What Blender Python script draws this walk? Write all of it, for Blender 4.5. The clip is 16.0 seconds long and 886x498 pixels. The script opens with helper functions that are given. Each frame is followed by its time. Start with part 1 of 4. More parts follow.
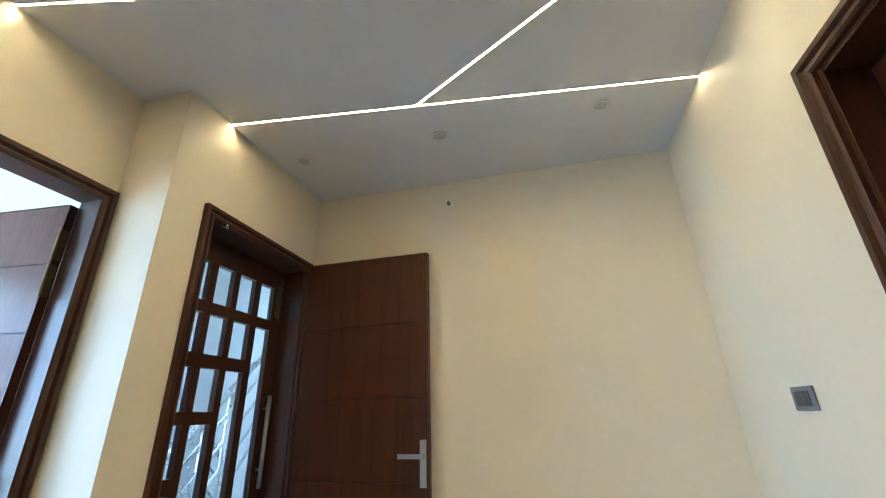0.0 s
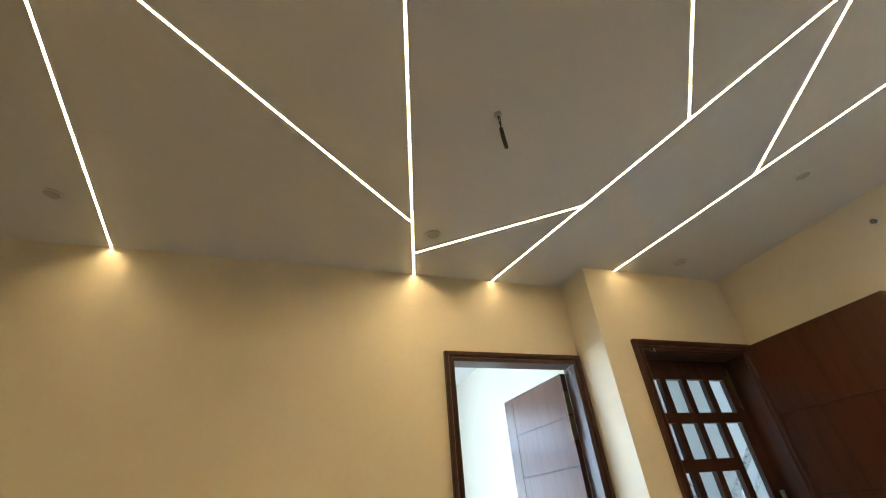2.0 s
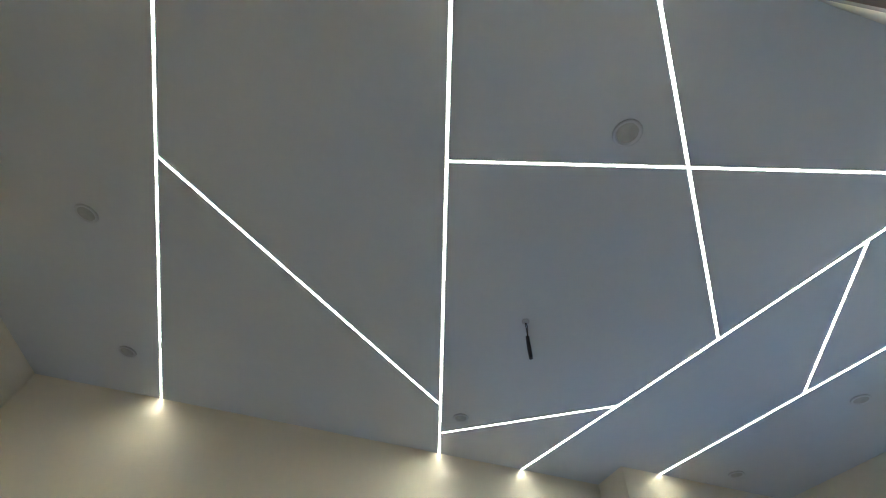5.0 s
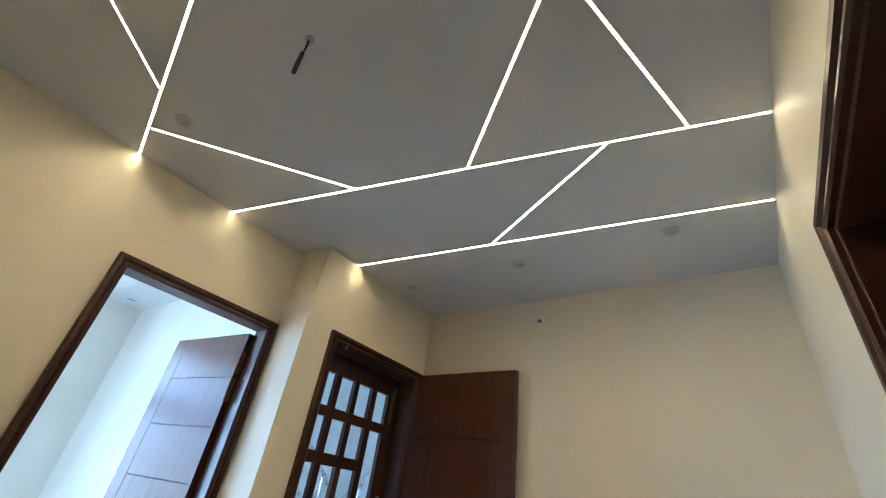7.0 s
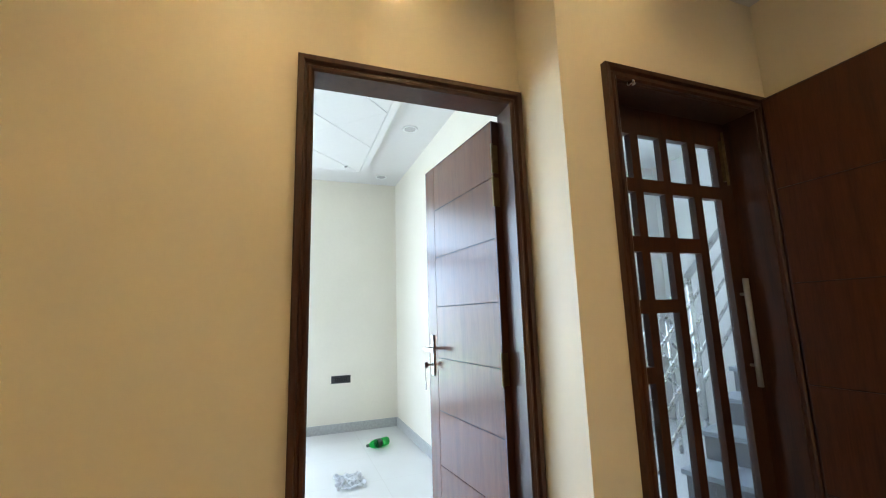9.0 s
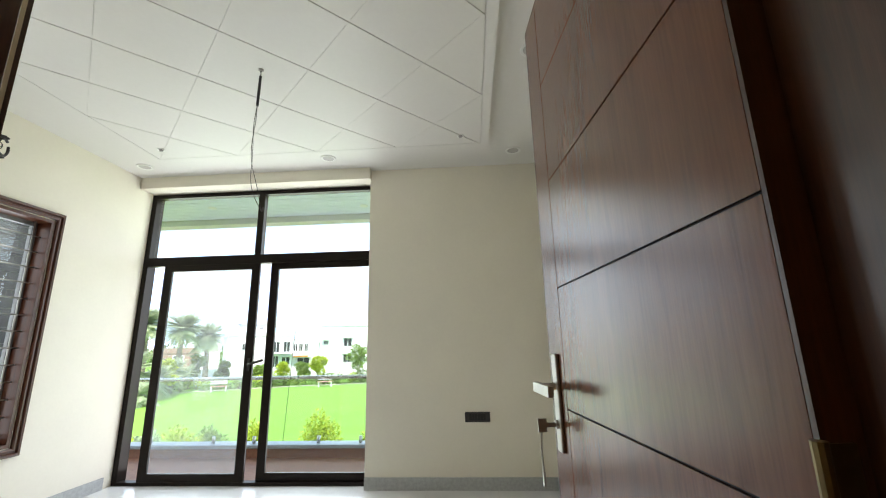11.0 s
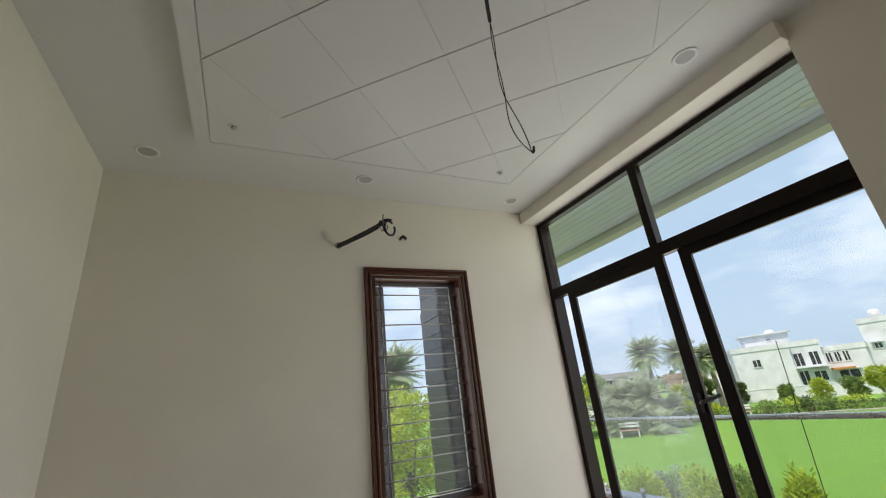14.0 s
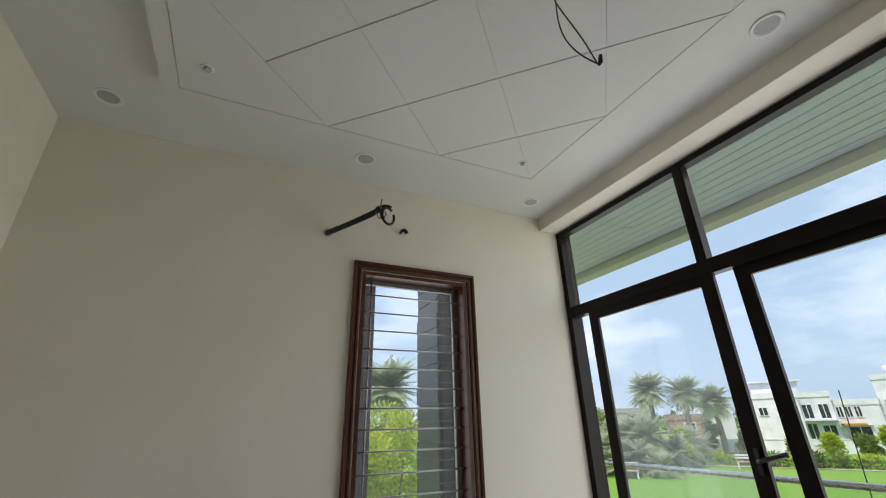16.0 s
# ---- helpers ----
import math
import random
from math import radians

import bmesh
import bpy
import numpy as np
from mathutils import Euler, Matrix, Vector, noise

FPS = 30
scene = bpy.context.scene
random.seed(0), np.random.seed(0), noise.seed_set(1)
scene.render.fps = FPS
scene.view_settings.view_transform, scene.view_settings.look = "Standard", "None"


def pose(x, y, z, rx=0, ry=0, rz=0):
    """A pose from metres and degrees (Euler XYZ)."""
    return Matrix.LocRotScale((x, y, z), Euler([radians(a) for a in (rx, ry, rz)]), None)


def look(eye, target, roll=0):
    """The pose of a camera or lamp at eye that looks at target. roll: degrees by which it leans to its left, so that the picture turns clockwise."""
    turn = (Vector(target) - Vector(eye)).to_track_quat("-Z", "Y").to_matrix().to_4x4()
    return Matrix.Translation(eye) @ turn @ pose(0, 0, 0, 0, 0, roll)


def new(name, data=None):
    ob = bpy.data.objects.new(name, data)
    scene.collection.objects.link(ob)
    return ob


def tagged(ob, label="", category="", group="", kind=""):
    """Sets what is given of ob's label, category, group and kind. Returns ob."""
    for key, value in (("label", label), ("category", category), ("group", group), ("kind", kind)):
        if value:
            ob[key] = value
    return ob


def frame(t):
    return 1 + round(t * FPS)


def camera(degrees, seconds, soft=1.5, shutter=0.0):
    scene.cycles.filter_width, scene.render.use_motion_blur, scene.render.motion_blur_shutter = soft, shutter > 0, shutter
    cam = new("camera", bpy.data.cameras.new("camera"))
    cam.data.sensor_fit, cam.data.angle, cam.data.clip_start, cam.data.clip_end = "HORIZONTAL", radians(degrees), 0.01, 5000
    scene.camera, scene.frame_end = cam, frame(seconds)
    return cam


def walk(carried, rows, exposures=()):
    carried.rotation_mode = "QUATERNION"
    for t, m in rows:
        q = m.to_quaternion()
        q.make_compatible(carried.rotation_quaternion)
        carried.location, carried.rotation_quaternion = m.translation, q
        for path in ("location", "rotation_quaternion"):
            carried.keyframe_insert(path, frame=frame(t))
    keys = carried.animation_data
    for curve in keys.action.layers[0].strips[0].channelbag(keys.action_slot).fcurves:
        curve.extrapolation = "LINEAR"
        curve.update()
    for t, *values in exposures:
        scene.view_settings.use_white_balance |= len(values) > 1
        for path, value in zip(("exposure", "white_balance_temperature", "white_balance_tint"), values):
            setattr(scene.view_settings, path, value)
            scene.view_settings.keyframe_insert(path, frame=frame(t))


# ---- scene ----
cam = camera(94.1, 16.0, soft=1.1)
PATH = [
    (0, (0.82, 1.38, 1.28), (0.379, 3.185, 2.02), -1.5),
    (0.5, (0.964, 1.276, 1.298), (0.275, 2.956, 2.136), -2.7),
    (1, (1.131, 1.177, 1.314), (0.076, 2.63, 2.195), -3.8),
    (1.5, (1.199, 1.021, 1.331), (-0.16, 2.109, 2.316), -5.4),
    (2, (1.29, 0.946, 1.373), (-0.284, 1.492, 2.478), -4.7),
    (2.5, (1.388, 0.929, 1.399), (-0.211, 0.878, 2.599), -2.0),
    (3, (1.474, 0.853, 1.409), (0.054, 0.293, 2.7), 2.7),
    (3.5, (1.509, 0.837, 1.443), (0.275, 0.269, 2.912), 8.8),
    (3.7, (1.518, 0.84, 1.469), (0.379, 0.367, 3.043), 11.2),
    (5.8, (1.578, 0.975, 1.498), (0.382, 1.749, 2.901), 4.1),
    (6, (1.495, 0.972, 1.444), (0.355, 1.888, 2.808), 4.2),
    (6.5, (1.438, 1.098, 1.402), (0.341, 2.258, 2.607), 6.6),
    (7, (1.353, 1.219, 1.378), (0.294, 2.544, 2.439), 8.6),
    (7.5, (1.191, 1.346, 1.37), (0.091, 2.736, 2.296), 8.1),
    (8, (0.988, 1.518, 1.317), (-0.425, 2.739, 2.033), 4.5),
    (8.5, (0.767, 1.601, 1.285), (-0.923, 2.546, 1.785), 0.8),
    (9, (0.495, 1.665, 1.273), (-1.354, 2.356, 1.593), -1.7),
    (9.5, (0.232, 1.801, 1.28), (-1.701, 2.244, 1.535), -2.5),
    (9.7, (0.116, 1.87, 1.263), (-1.833, 2.227, 1.533), -2.5),
    (11.8, (-1.113, 2.295, 1.174), (-2.968, 1.821, 1.752), 0.1),
    (12, (-1.205, 2.29, 1.164), (-3.023, 1.711, 1.763), 0.3),
    (12.5, (-1.47, 2.274, 1.143), (-3.171, 1.413, 1.744), -1.2),
    (13, (-1.67, 2.211, 1.177), (-3.158, 1.03, 1.803), -3.3),
    (13.5, (-1.835, 2.044, 1.222), (-3.021, 0.578, 1.887), -5.6),
    (14, (-2.019, 1.954, 1.232), (-2.855, 0.276, 1.93), -6.5),
    (14.5, (-2.14, 1.857, 1.263), (-2.673, 0.07, 1.986), -7.0),
    (15, (-2.084, 1.691, 1.268), (-2.457, -0.125, 2.018), -5.5),
    (15.5, (-2.125, 1.574, 1.253), (-2.536, -0.219, 2.038), -2.8),
    (16, (-2.243, 1.502, 1.273), (-3.04, -0.158, 2.052), -1.4),
]
EXPOSURES = [(0.0, 2.55, 5150, 8), (0.5, 2.42, 5350, 10), (1.5, 2.18, 5800, 10), (2.0, 2.28, 6100, 10), (2.5, 2.34, 5600, 8), (3.0, 2.36, 5900, 7), (3.7, 2.40, 5150, 4), (5.8, 2.17, 4000, 9), (6.5, 2.2, 4100, 8), (7.0, 2.12, 5000, 9), (8.0, 2.04, 6300, 12), (9.7, 2.20, 6550, 14),
             (10.6, 1.2, 7700, 16), (11.8, 0.50, 9400, 22), (12.0, 0.36, 9800, 28), (12.5, 0.04, 10400, 32), (13.0, -0.10, 10200, 28), (13.5, -0.14, 9200, 25), (14.5, -0.45, 8500, 22), (16.0, -0.35, 8300, 22)]
walk(cam, [(t, look(eye, target, roll)) for t, eye, target, roll in PATH], EXPOSURES)

SKY_STRENGTH, SUN_STRENGTH = 0.13, 4.4
DAY_BALCONY, DAY_SIDE, DAY_STAIR, DAY_PANTRY = 43, 7, 13, 12
LED_STRENGTH = 19.0
LEAF_ANGLE, LEAF2_ANGLE = 5.2, -0.4

# ---------------------------------------------------------------- light
world = bpy.data.worlds.new("sky_world")
scene.world = world
world.use_nodes = True
wn, wl = world.node_tree.nodes, world.node_tree.links
wn.clear()
w_out = wn.new("ShaderNodeOutputWorld")
w_bg = wn.new("ShaderNodeBackground")
w_sky = wn.new("ShaderNodeTexSky")
w_sky.sky_type, w_sky.sun_disc = "NISHITA", False
w_sky.sun_elevation, w_sky.sun_rotation = radians(58), radians(70)
w_sky.dust_density, w_sky.air_density = 2.0, 1.0
w_tc = wn.new("ShaderNodeTexCoord")
w_map = wn.new("ShaderNodeMapping")
w_map.inputs["Scale"].default_value = (1.0, 1.0, 2.6)
w_noise = wn.new("ShaderNodeTexNoise")
w_noise.inputs["Scale"].default_value, w_noise.inputs["Detail"].default_value = 3.2, 7
w_noise.inputs["Roughness"].default_value = 0.55
w_ramp = wn.new("ShaderNodeValToRGB")
w_ramp.color_ramp.elements[0].position, w_ramp.color_ramp.elements[1].position = 0.44, 0.72
w_mix = wn.new("ShaderNodeMix")
w_mix.data_type = "RGBA"
w_mix.inputs[7].default_value = (10.4, 13.2, 17.5, 1)
w_scale = wn.new("ShaderNodeMath")
w_scale.operation = "MULTIPLY"
w_scale.inputs[1].default_value = 0.85
wl.new(w_tc.outputs["Generated"], w_map.inputs["Vector"])
wl.new(w_map.outputs["Vector"], w_noise.inputs["Vector"])
w_ramp.color_ramp.elements[0].color = (0.04, 0.04, 0.04, 1)
wl.new(w_noise.outputs["Fac"], w_ramp.inputs["Fac"])
wl.new(w_ramp.outputs["Color"], w_scale.inputs[0])
wl.new(w_scale.outputs[0], w_mix.inputs[0])
w_haze = wn.new("ShaderNodeMix")
w_haze.data_type = "RGBA"
w_haze.inputs[0].default_value = 0.72
w_haze.inputs[7].default_value = (5.2, 9.0, 14.4, 1)
wl.new(w_sky.outputs["Color"], w_haze.inputs[6])
wl.new(w_haze.outputs[2], w_mix.inputs[6])
wl.new(w_mix.outputs[2], w_bg.inputs["Color"])
w_bg.inputs["Strength"].default_value = SKY_STRENGTH
wl.new(w_bg.outputs[0], w_out.inputs["Surface"])

sun_data = bpy.data.lights.new("sun", "SUN")
sun_data.energy, sun_data.angle, sun_data.color = SUN_STRENGTH, radians(3), (1.0, 0.98, 0.95)
sun = new("sun", sun_data)
SUN_AZ, SUN_EL = radians(20), radians(58)
sun.matrix_world = look((30 * math.cos(SUN_AZ), 30 * math.sin(SUN_AZ), 40), (0, 0, 40 - 30 * math.tan(SUN_EL)))


def window_light(name, eye, target, w, h, power, color=(0.70, 0.81, 1.0)):
    data = bpy.data.lights.new(name, "AREA")
    data.shape, data.size, data.size_y, data.energy, data.color = "RECTANGLE", w, h, power, color
    ob = new(name, data)
    ob.matrix_world = look(eye, target)
    return ob


# daylight in the openings of the balcony door, the side window, the stair hall and the pantry
window_light("daylight_balcony", (-4.82, 0.05, 1.45), (0, 0.05, 1.45), 2.3, 2.7, DAY_BALCONY)
window_light("daylight_side_window", (-3.3, -1.36, 1.4), (-3.3, 3, 1.4), 0.7, 1.65, DAY_SIDE)
window_light("daylight_stair_hall", (-3.38, 4.1, 2.1), (0, 4.3, 1.5), 1.1, 1.6, DAY_STAIR)
window_light("daylight_pantry", (-2.33, -2.86, 1.74), (-2.33, 0, 1.74), 0.6, 1.15, DAY_PANTRY)

# ---------------------------------------------------------------- materials


class Mat:
    """A node material with a principled shader and short ways to add to it."""

    def __init__(self, name, color, rough=0.6, metal=0.0, coat=0.0):
        self.m = bpy.data.materials.new(name)
        self.m.use_nodes = True
        self.n, self.l = self.m.node_tree.nodes, self.m.node_tree.links
        self.b = self.n["Principled BSDF"]
        self.b.inputs["Base Color"].default_value = (*color, 1)
        self.b.inputs["Roughness"].default_value = rough
        self.b.inputs["Metallic"].default_value = metal
        self.b.inputs["Coat Weight"].default_value = coat
        self.b.inputs["Coat Roughness"].default_value = 0.12
        self.color = color
        self.tc = self.n.new("ShaderNodeTexCoord")

    def mapped(self, scale=(1, 1, 1)):
        node = self.n.new("ShaderNodeMapping")
        node.inputs["Scale"].default_value = scale
        self.l.new(self.tc.outputs["Object"], node.inputs["Vector"])
        return node.outputs["Vector"]

    def noise(self, scale, detail=4, stretch=(1, 1, 1), rough=0.55):
        node = self.n.new("ShaderNodeTexNoise")
        node.inputs["Scale"].default_value, node.inputs["Detail"].default_value = scale, detail
        node.inputs["Roughness"].default_value = rough
        self.l.new(self.mapped(stretch), node.inputs["Vector"])
        return node.outputs["Fac"]

    def ramp(self, fac, stops):
        node = self.n.new("ShaderNodeValToRGB")
        els = node.color_ramp.elements
        while len(els) < len(stops):
            els.new(0.5)
        for el, (p, c) in zip(els, stops):
            el.position, el.color = p, (*c, 1)
        self.l.new(fac, node.inputs["Fac"])
        return node.outputs["Color"]

    def mix(self, fac, a, b, mode="MIX"):
        node = self.n.new("ShaderNodeMix")
        node.data_type, node.blend_type = "RGBA", mode
        for sock, v in ((node.inputs[0], fac), (node.inputs[6], a), (node.inputs[7], b)):
            if isinstance(v, tuple):
                sock.default_value = (*v, 1)
            elif isinstance(v, (int, float)):
                sock.default_value = v
            else:
                self.l.new(v, sock)
        return node.outputs[2]

    def base(self, out):
        self.l.new(out, self.b.inputs["Base Color"])
        return self

    def rough(self, fac, lo, hi):
        node = self.n.new("ShaderNodeMapRange")
        node.inputs[3].default_value, node.inputs[4].default_value = lo, hi
        self.l.new(fac, node.inputs[0])
        self.l.new(node.outputs[0], self.b.inputs["Roughness"])
        return self

    def bump(self, fac, strength=0.1, distance=0.01):
        node = self.n.new("ShaderNodeBump")
        node.inputs["Strength"].default_value, node.inputs["Distance"].default_value = strength, distance
        self.l.new(fac, node.inputs["Height"])
        self.l.new(node.outputs[0], self.b.inputs["Normal"])
        return self


def tone(c, k):
    return tuple(min(1.0, v * k) for v in c)


def paint(name, color, rough=0.62, amount=0.07, bump=0.12):
    m = Mat(name, color, rough)
    big, fine = m.noise(0.9, 4), m.noise(34, 4)
    col = m.ramp(big, [(0.3, tone(color, 1 - amount)), (0.7, tone(color, 1 + amount * 0.4))])
    col = m.mix(0.06, col, m.ramp(fine, [(0.35, tone(color, 0.8)), (0.65, tone(color, 1.08))]))
    m.base(col).rough(big, rough - 0.06, rough + 0.08)
    m.bump(fine, bump, 0.004)
    return m.m


def wood(name, dark, light, rough=0.3, coat=0.25, stretch=(9, 9, 0.55), spec=0.4):
    m = Mat(name, dark, rough, coat=coat)
    m.b.inputs["Specular IOR Level"].default_value = spec
    grain = m.noise(3.2, 8, stretch, 0.6)
    fibre = m.noise(26, 4, stretch)
    col = m.ramp(grain, [(0.28, dark), (0.5, tone(light, 0.85)), (0.72, light)])
    col = m.mix(0.28, col, m.ramp(fibre, [(0.35, tone(dark, 0.7)), (0.65, light)]))
    info = m.n.new("ShaderNodeObjectInfo")
    tint = m.ramp(info.outputs["Random"], [(0.0, (0.88, 0.88, 0.88)), (1.0, (1.0, 1.0, 1.0))])
    m.base(m.mix(1.0, col, tint, "MULTIPLY")).rough(m.noise(5, 3), rough - 0.02, rough + 0.05)
    m.bump(fibre, 0.08, 0.002)
    return m.m


def plain(name, color, rough=0.5, metal=0.0, grain=0.1, scale=20.0, coat=0.0, spec=0.5):
    m = Mat(name, color, rough, metal, coat)
    m.b.inputs["Specular IOR Level"].default_value = spec
    f = m.noise(scale, 4)
    m.base(m.ramp(f, [(0.3, tone(color, 1 - grain)), (0.7, tone(color, 1 + grain))]))
    m.rough(m.noise(scale * 0.3, 3), max(0.03, rough - 0.07), rough + 0.07)
    return m.m


def glowing(name, color, strength):
    m = Mat(name, color, 0.5)
    m.b.inputs["Emission Color"].default_value = (*color, 1)
    m.b.inputs["Emission Strength"].default_value = strength
    return m.m


def glass(name, tint=(1, 1, 1), rough=0.0, haze=0.0):
    m = Mat(name, tint, rough)
    m.b.inputs["Transmission Weight"].default_value = 1.0
    m.b.inputs["IOR"].default_value = 1.1
    clear = m.n.new("ShaderNodeBsdfTransparent")
    clear.inputs[0].default_value = (*tint, 1)
    gloss = m.n.new("ShaderNodeBsdfGlossy")
    gloss.inputs["Roughness"].default_value = 0.02
    edge = m.n.new("ShaderNodeLayerWeight")
    edge.inputs[0].default_value = 0.5
    power = m.n.new("ShaderNodeMath")
    power.operation = "POWER"
    power.inputs[1].default_value = 4.0
    m.l.new(edge.outputs["Facing"], power.inputs[0])
    fres = m.n.new("ShaderNodeMapRange")
    fres.inputs[3].default_value, fres.inputs[4].default_value = 0.03, 0.75
    m.l.new(power.outputs[0], fres.inputs[0])
    mix = m.n.new("ShaderNodeMixShader")
    m.l.new(fres.outputs[0], mix.inputs[0])
    m.l.new(clear.outputs[0], mix.inputs[1])
    m.l.new(gloss.outputs[0], mix.inputs[2])
    top = mix
    if haze:
        dust = m.n.new("ShaderNodeBsdfTranslucent")
        dust.inputs[0].default_value = (0.86, 0.90, 0.92, 1)
        fac = m.n.new("ShaderNodeMapRange")
        fac.inputs[3].default_value, fac.inputs[4].default_value = haze * 0.4, haze * 1.6
        m.l.new(m.noise(2.2, 6), fac.inputs[0])
        top = m.n.new("ShaderNodeMixShader")
        m.l.new(fac.outputs[0], top.inputs[0])
        m.l.new(mix.outputs[0], top.inputs[1])
        m.l.new(dust.outputs[0], top.inputs[2])
    m.l.new(top.outputs[0], m.n["Material Output"].inputs["Surface"])
    return m.m


def leafy(name, dark, light, scale=1.5):
    m = Mat(name, dark, 0.55)
    geo = m.n.new("ShaderNodeNewGeometry")
    col = m.ramp(geo.outputs["Random Per Island"], [(0.0, dark), (0.6, light), (1.0, tone(light, 1.4))])
    m.base(m.mix(m.noise(scale, 3), col, dark))
    through_leaf = m.n.new("ShaderNodeBsdfTranslucent")
    m.l.new(col, through_leaf.inputs[0])
    both = m.n.new("ShaderNodeMixShader")
    both.inputs[0].default_value = 0.45
    m.l.new(m.b.outputs[0], both.inputs[1])
    m.l.new(through_leaf.outputs[0], both.inputs[2])
    m.l.new(both.outputs[0], m.n["Material Output"].inputs["Surface"])
    return m.m


WALL = paint("ivory_wall_paint", (0.76, 0.68, 0.52), 0.48)
WALL_BED = paint("pale_ivory_wall_paint", (0.79, 0.74, 0.635))
# near-black so that the colour itself carries the pantry's dimness
PANTRY = paint("shade_darkened_pantry_paint", (0.06, 0.063, 0.068))
SKIRT = plain("pale_grey_skirting_stone", (0.40, 0.41, 0.41), 0.35, 0.0, 0.12, 40)
CEIL = paint("white_ceiling_paint", (0.60, 0.595, 0.59), 0.55, 0.04, 0.06)
CEIL_BED = paint("white_satin_ceiling_paint", (0.70, 0.685, 0.66), 0.42, 0.03, 0.05)
OUTER = paint("outer_wall_paint", (0.75, 0.73, 0.69), 0.7, 0.1, 0.3)
MAHOGANY = wood("dark_mahogany", (0.030, 0.010, 0.005), (0.078, 0.027, 0.012), 0.32, 0.1)
TEAK = wood("polished_brown_veneer", (0.100, 0.030, 0.011), (0.175, 0.058, 0.022), 0.22, 0.0, spec=0.28)
DARK_TEAK = wood("dark_brown_veneer", (0.050, 0.016, 0.006), (0.100, 0.034, 0.013), 0.34, 0.0, spec=0.2)
REDWOOD = wood("red_brown_window_wood", (0.040, 0.010, 0.004), (0.105, 0.028, 0.011), 0.32, 0.1)
GROOVE = plain("dark_groove", (0.012, 0.007, 0.005), 0.8)
BRONZE = plain("dark_bronze_frame", (0.011, 0.007, 0.005), 0.34, 0.0, 0.15, 30, spec=0.15)
STEEL = plain("brushed_steel", (0.62, 0.61, 0.58), 0.28, 1.0, 0.08, 60)
SATIN = plain("satin_steel", (0.42, 0.41, 0.39), 0.48, 1.0, 0.06, 60)
BRASS = plain("aged_brass", (0.20, 0.15, 0.08), 0.42, 1.0, 0.15, 40)
BLACK = plain("black_plastic", (0.012, 0.012, 0.013), 0.45, 0.0, 0.2, 40)
GREY_PLATE = plain("grey_switch_plate", (0.16, 0.165, 0.17), 0.38, 0.0, 0.08, 50)
DARK_PLATE = plain("charcoal_switch_plate", (0.035, 0.035, 0.038), 0.35, 0.0, 0.1, 50)
WHITE_PLASTIC = plain("white_plastic", (0.78, 0.78, 0.76), 0.35, 0.0, 0.04, 30)
LAMP_GREY = plain("unlit_lamp_diffuser", (0.42, 0.41, 0.40), 0.5, 0.0, 0.05, 30)
DULL_FACE = plain("dull_brown_lamp_face", (0.40, 0.385, 0.36), 0.5, 0.0, 0.1, 30)
LED = glowing("warm_led_diffuser", (1.0, 0.74, 0.37), LED_STRENGTH)
GLASS = glass("clear_glass", (0.93, 0.97, 0.96))
DUSTY_GLASS = glass("dusty_glass", (0.90, 0.94, 0.94), 0.0, 0.030)
# translucent haze added to brighten the view through the side window
SIDE_GLASS = glass("hazy_side_glass", (0.94, 0.98, 0.98), 0.0, 0.020)
DUSTY_PANE = glass("dusty_door_glass", (0.86, 0.92, 0.96), 0.0, 0.03)
GRANITE = plain("grey_granite", (0.16, 0.165, 0.17), 0.25, 0.0, 0.35, 120)
COPING = plain("blue_grey_coping_stone", (0.30, 0.34, 0.38), 0.3, 0.0, 0.2, 90)
TERRACOTTA = plain("terracotta_cladding", (0.30, 0.13, 0.08), 0.6, 0.0, 0.2, 25)
CLADDING = plain("dark_grey_stone_tile", (0.055, 0.062, 0.072), 0.35, 0.0, 0.3, 14)
SOFFIT = plain("pale_blue_soffit_board", (0.74, 0.80, 0.93), 0.5, 0.0, 0.05, 6)
# white shifted paler and bluer, with the haze of distance in the colour
VILLA = paint("hazed_white_villa_paint", (0.70, 0.73, 0.80), 0.75, 0.2, 0.3)
VILLA_GREY = paint("grey_villa_paint", (0.34, 0.34, 0.35), 0.75, 0.15, 0.2)
VILLA_RED = paint("red_brown_villa_paint", (0.32, 0.20, 0.16), 0.7, 0.12, 0.2)
DARK_GLASS = plain("dark_window_glass", (0.03, 0.035, 0.04), 0.12)
BARK = plain("palm_bark", (0.24, 0.20, 0.16), 0.9, 0.0, 0.35, 9)
LEAF_PALM = leafy("palm_leaf", (0.27, 0.35, 0.24), (0.50, 0.57, 0.41))
LEAF_TREE = leafy("tree_leaf", (0.12, 0.20, 0.05), (0.28, 0.42, 0.12))
LEAF_YELLOW = leafy("yellow_green_leaf", (0.28, 0.38, 0.04), (0.54, 0.63, 0.10))
LEAF_DARK = leafy("hedge_leaf", (0.06, 0.11, 0.035), (0.14, 0.22, 0.06))
BOTTLE_GREEN = glass("green_bottle_plastic", (0.10, 0.75, 0.30))
LABEL_DARK = plain("dark_bottle_label", (0.03, 0.05, 0.04), 0.4)
FILM = plain("crumpled_white_film", (0.80, 0.82, 0.84), 0.25)
ORANGE = plain("orange_brown_wood_cladding", (0.50, 0.22, 0.06), 0.6)
PINK = plain("faded_pink_paint", (0.60, 0.30, 0.28), 0.6)
ROAD = plain("pale_path_paving", (0.48, 0.43, 0.40), 0.85, 0.0, 0.12, 2)


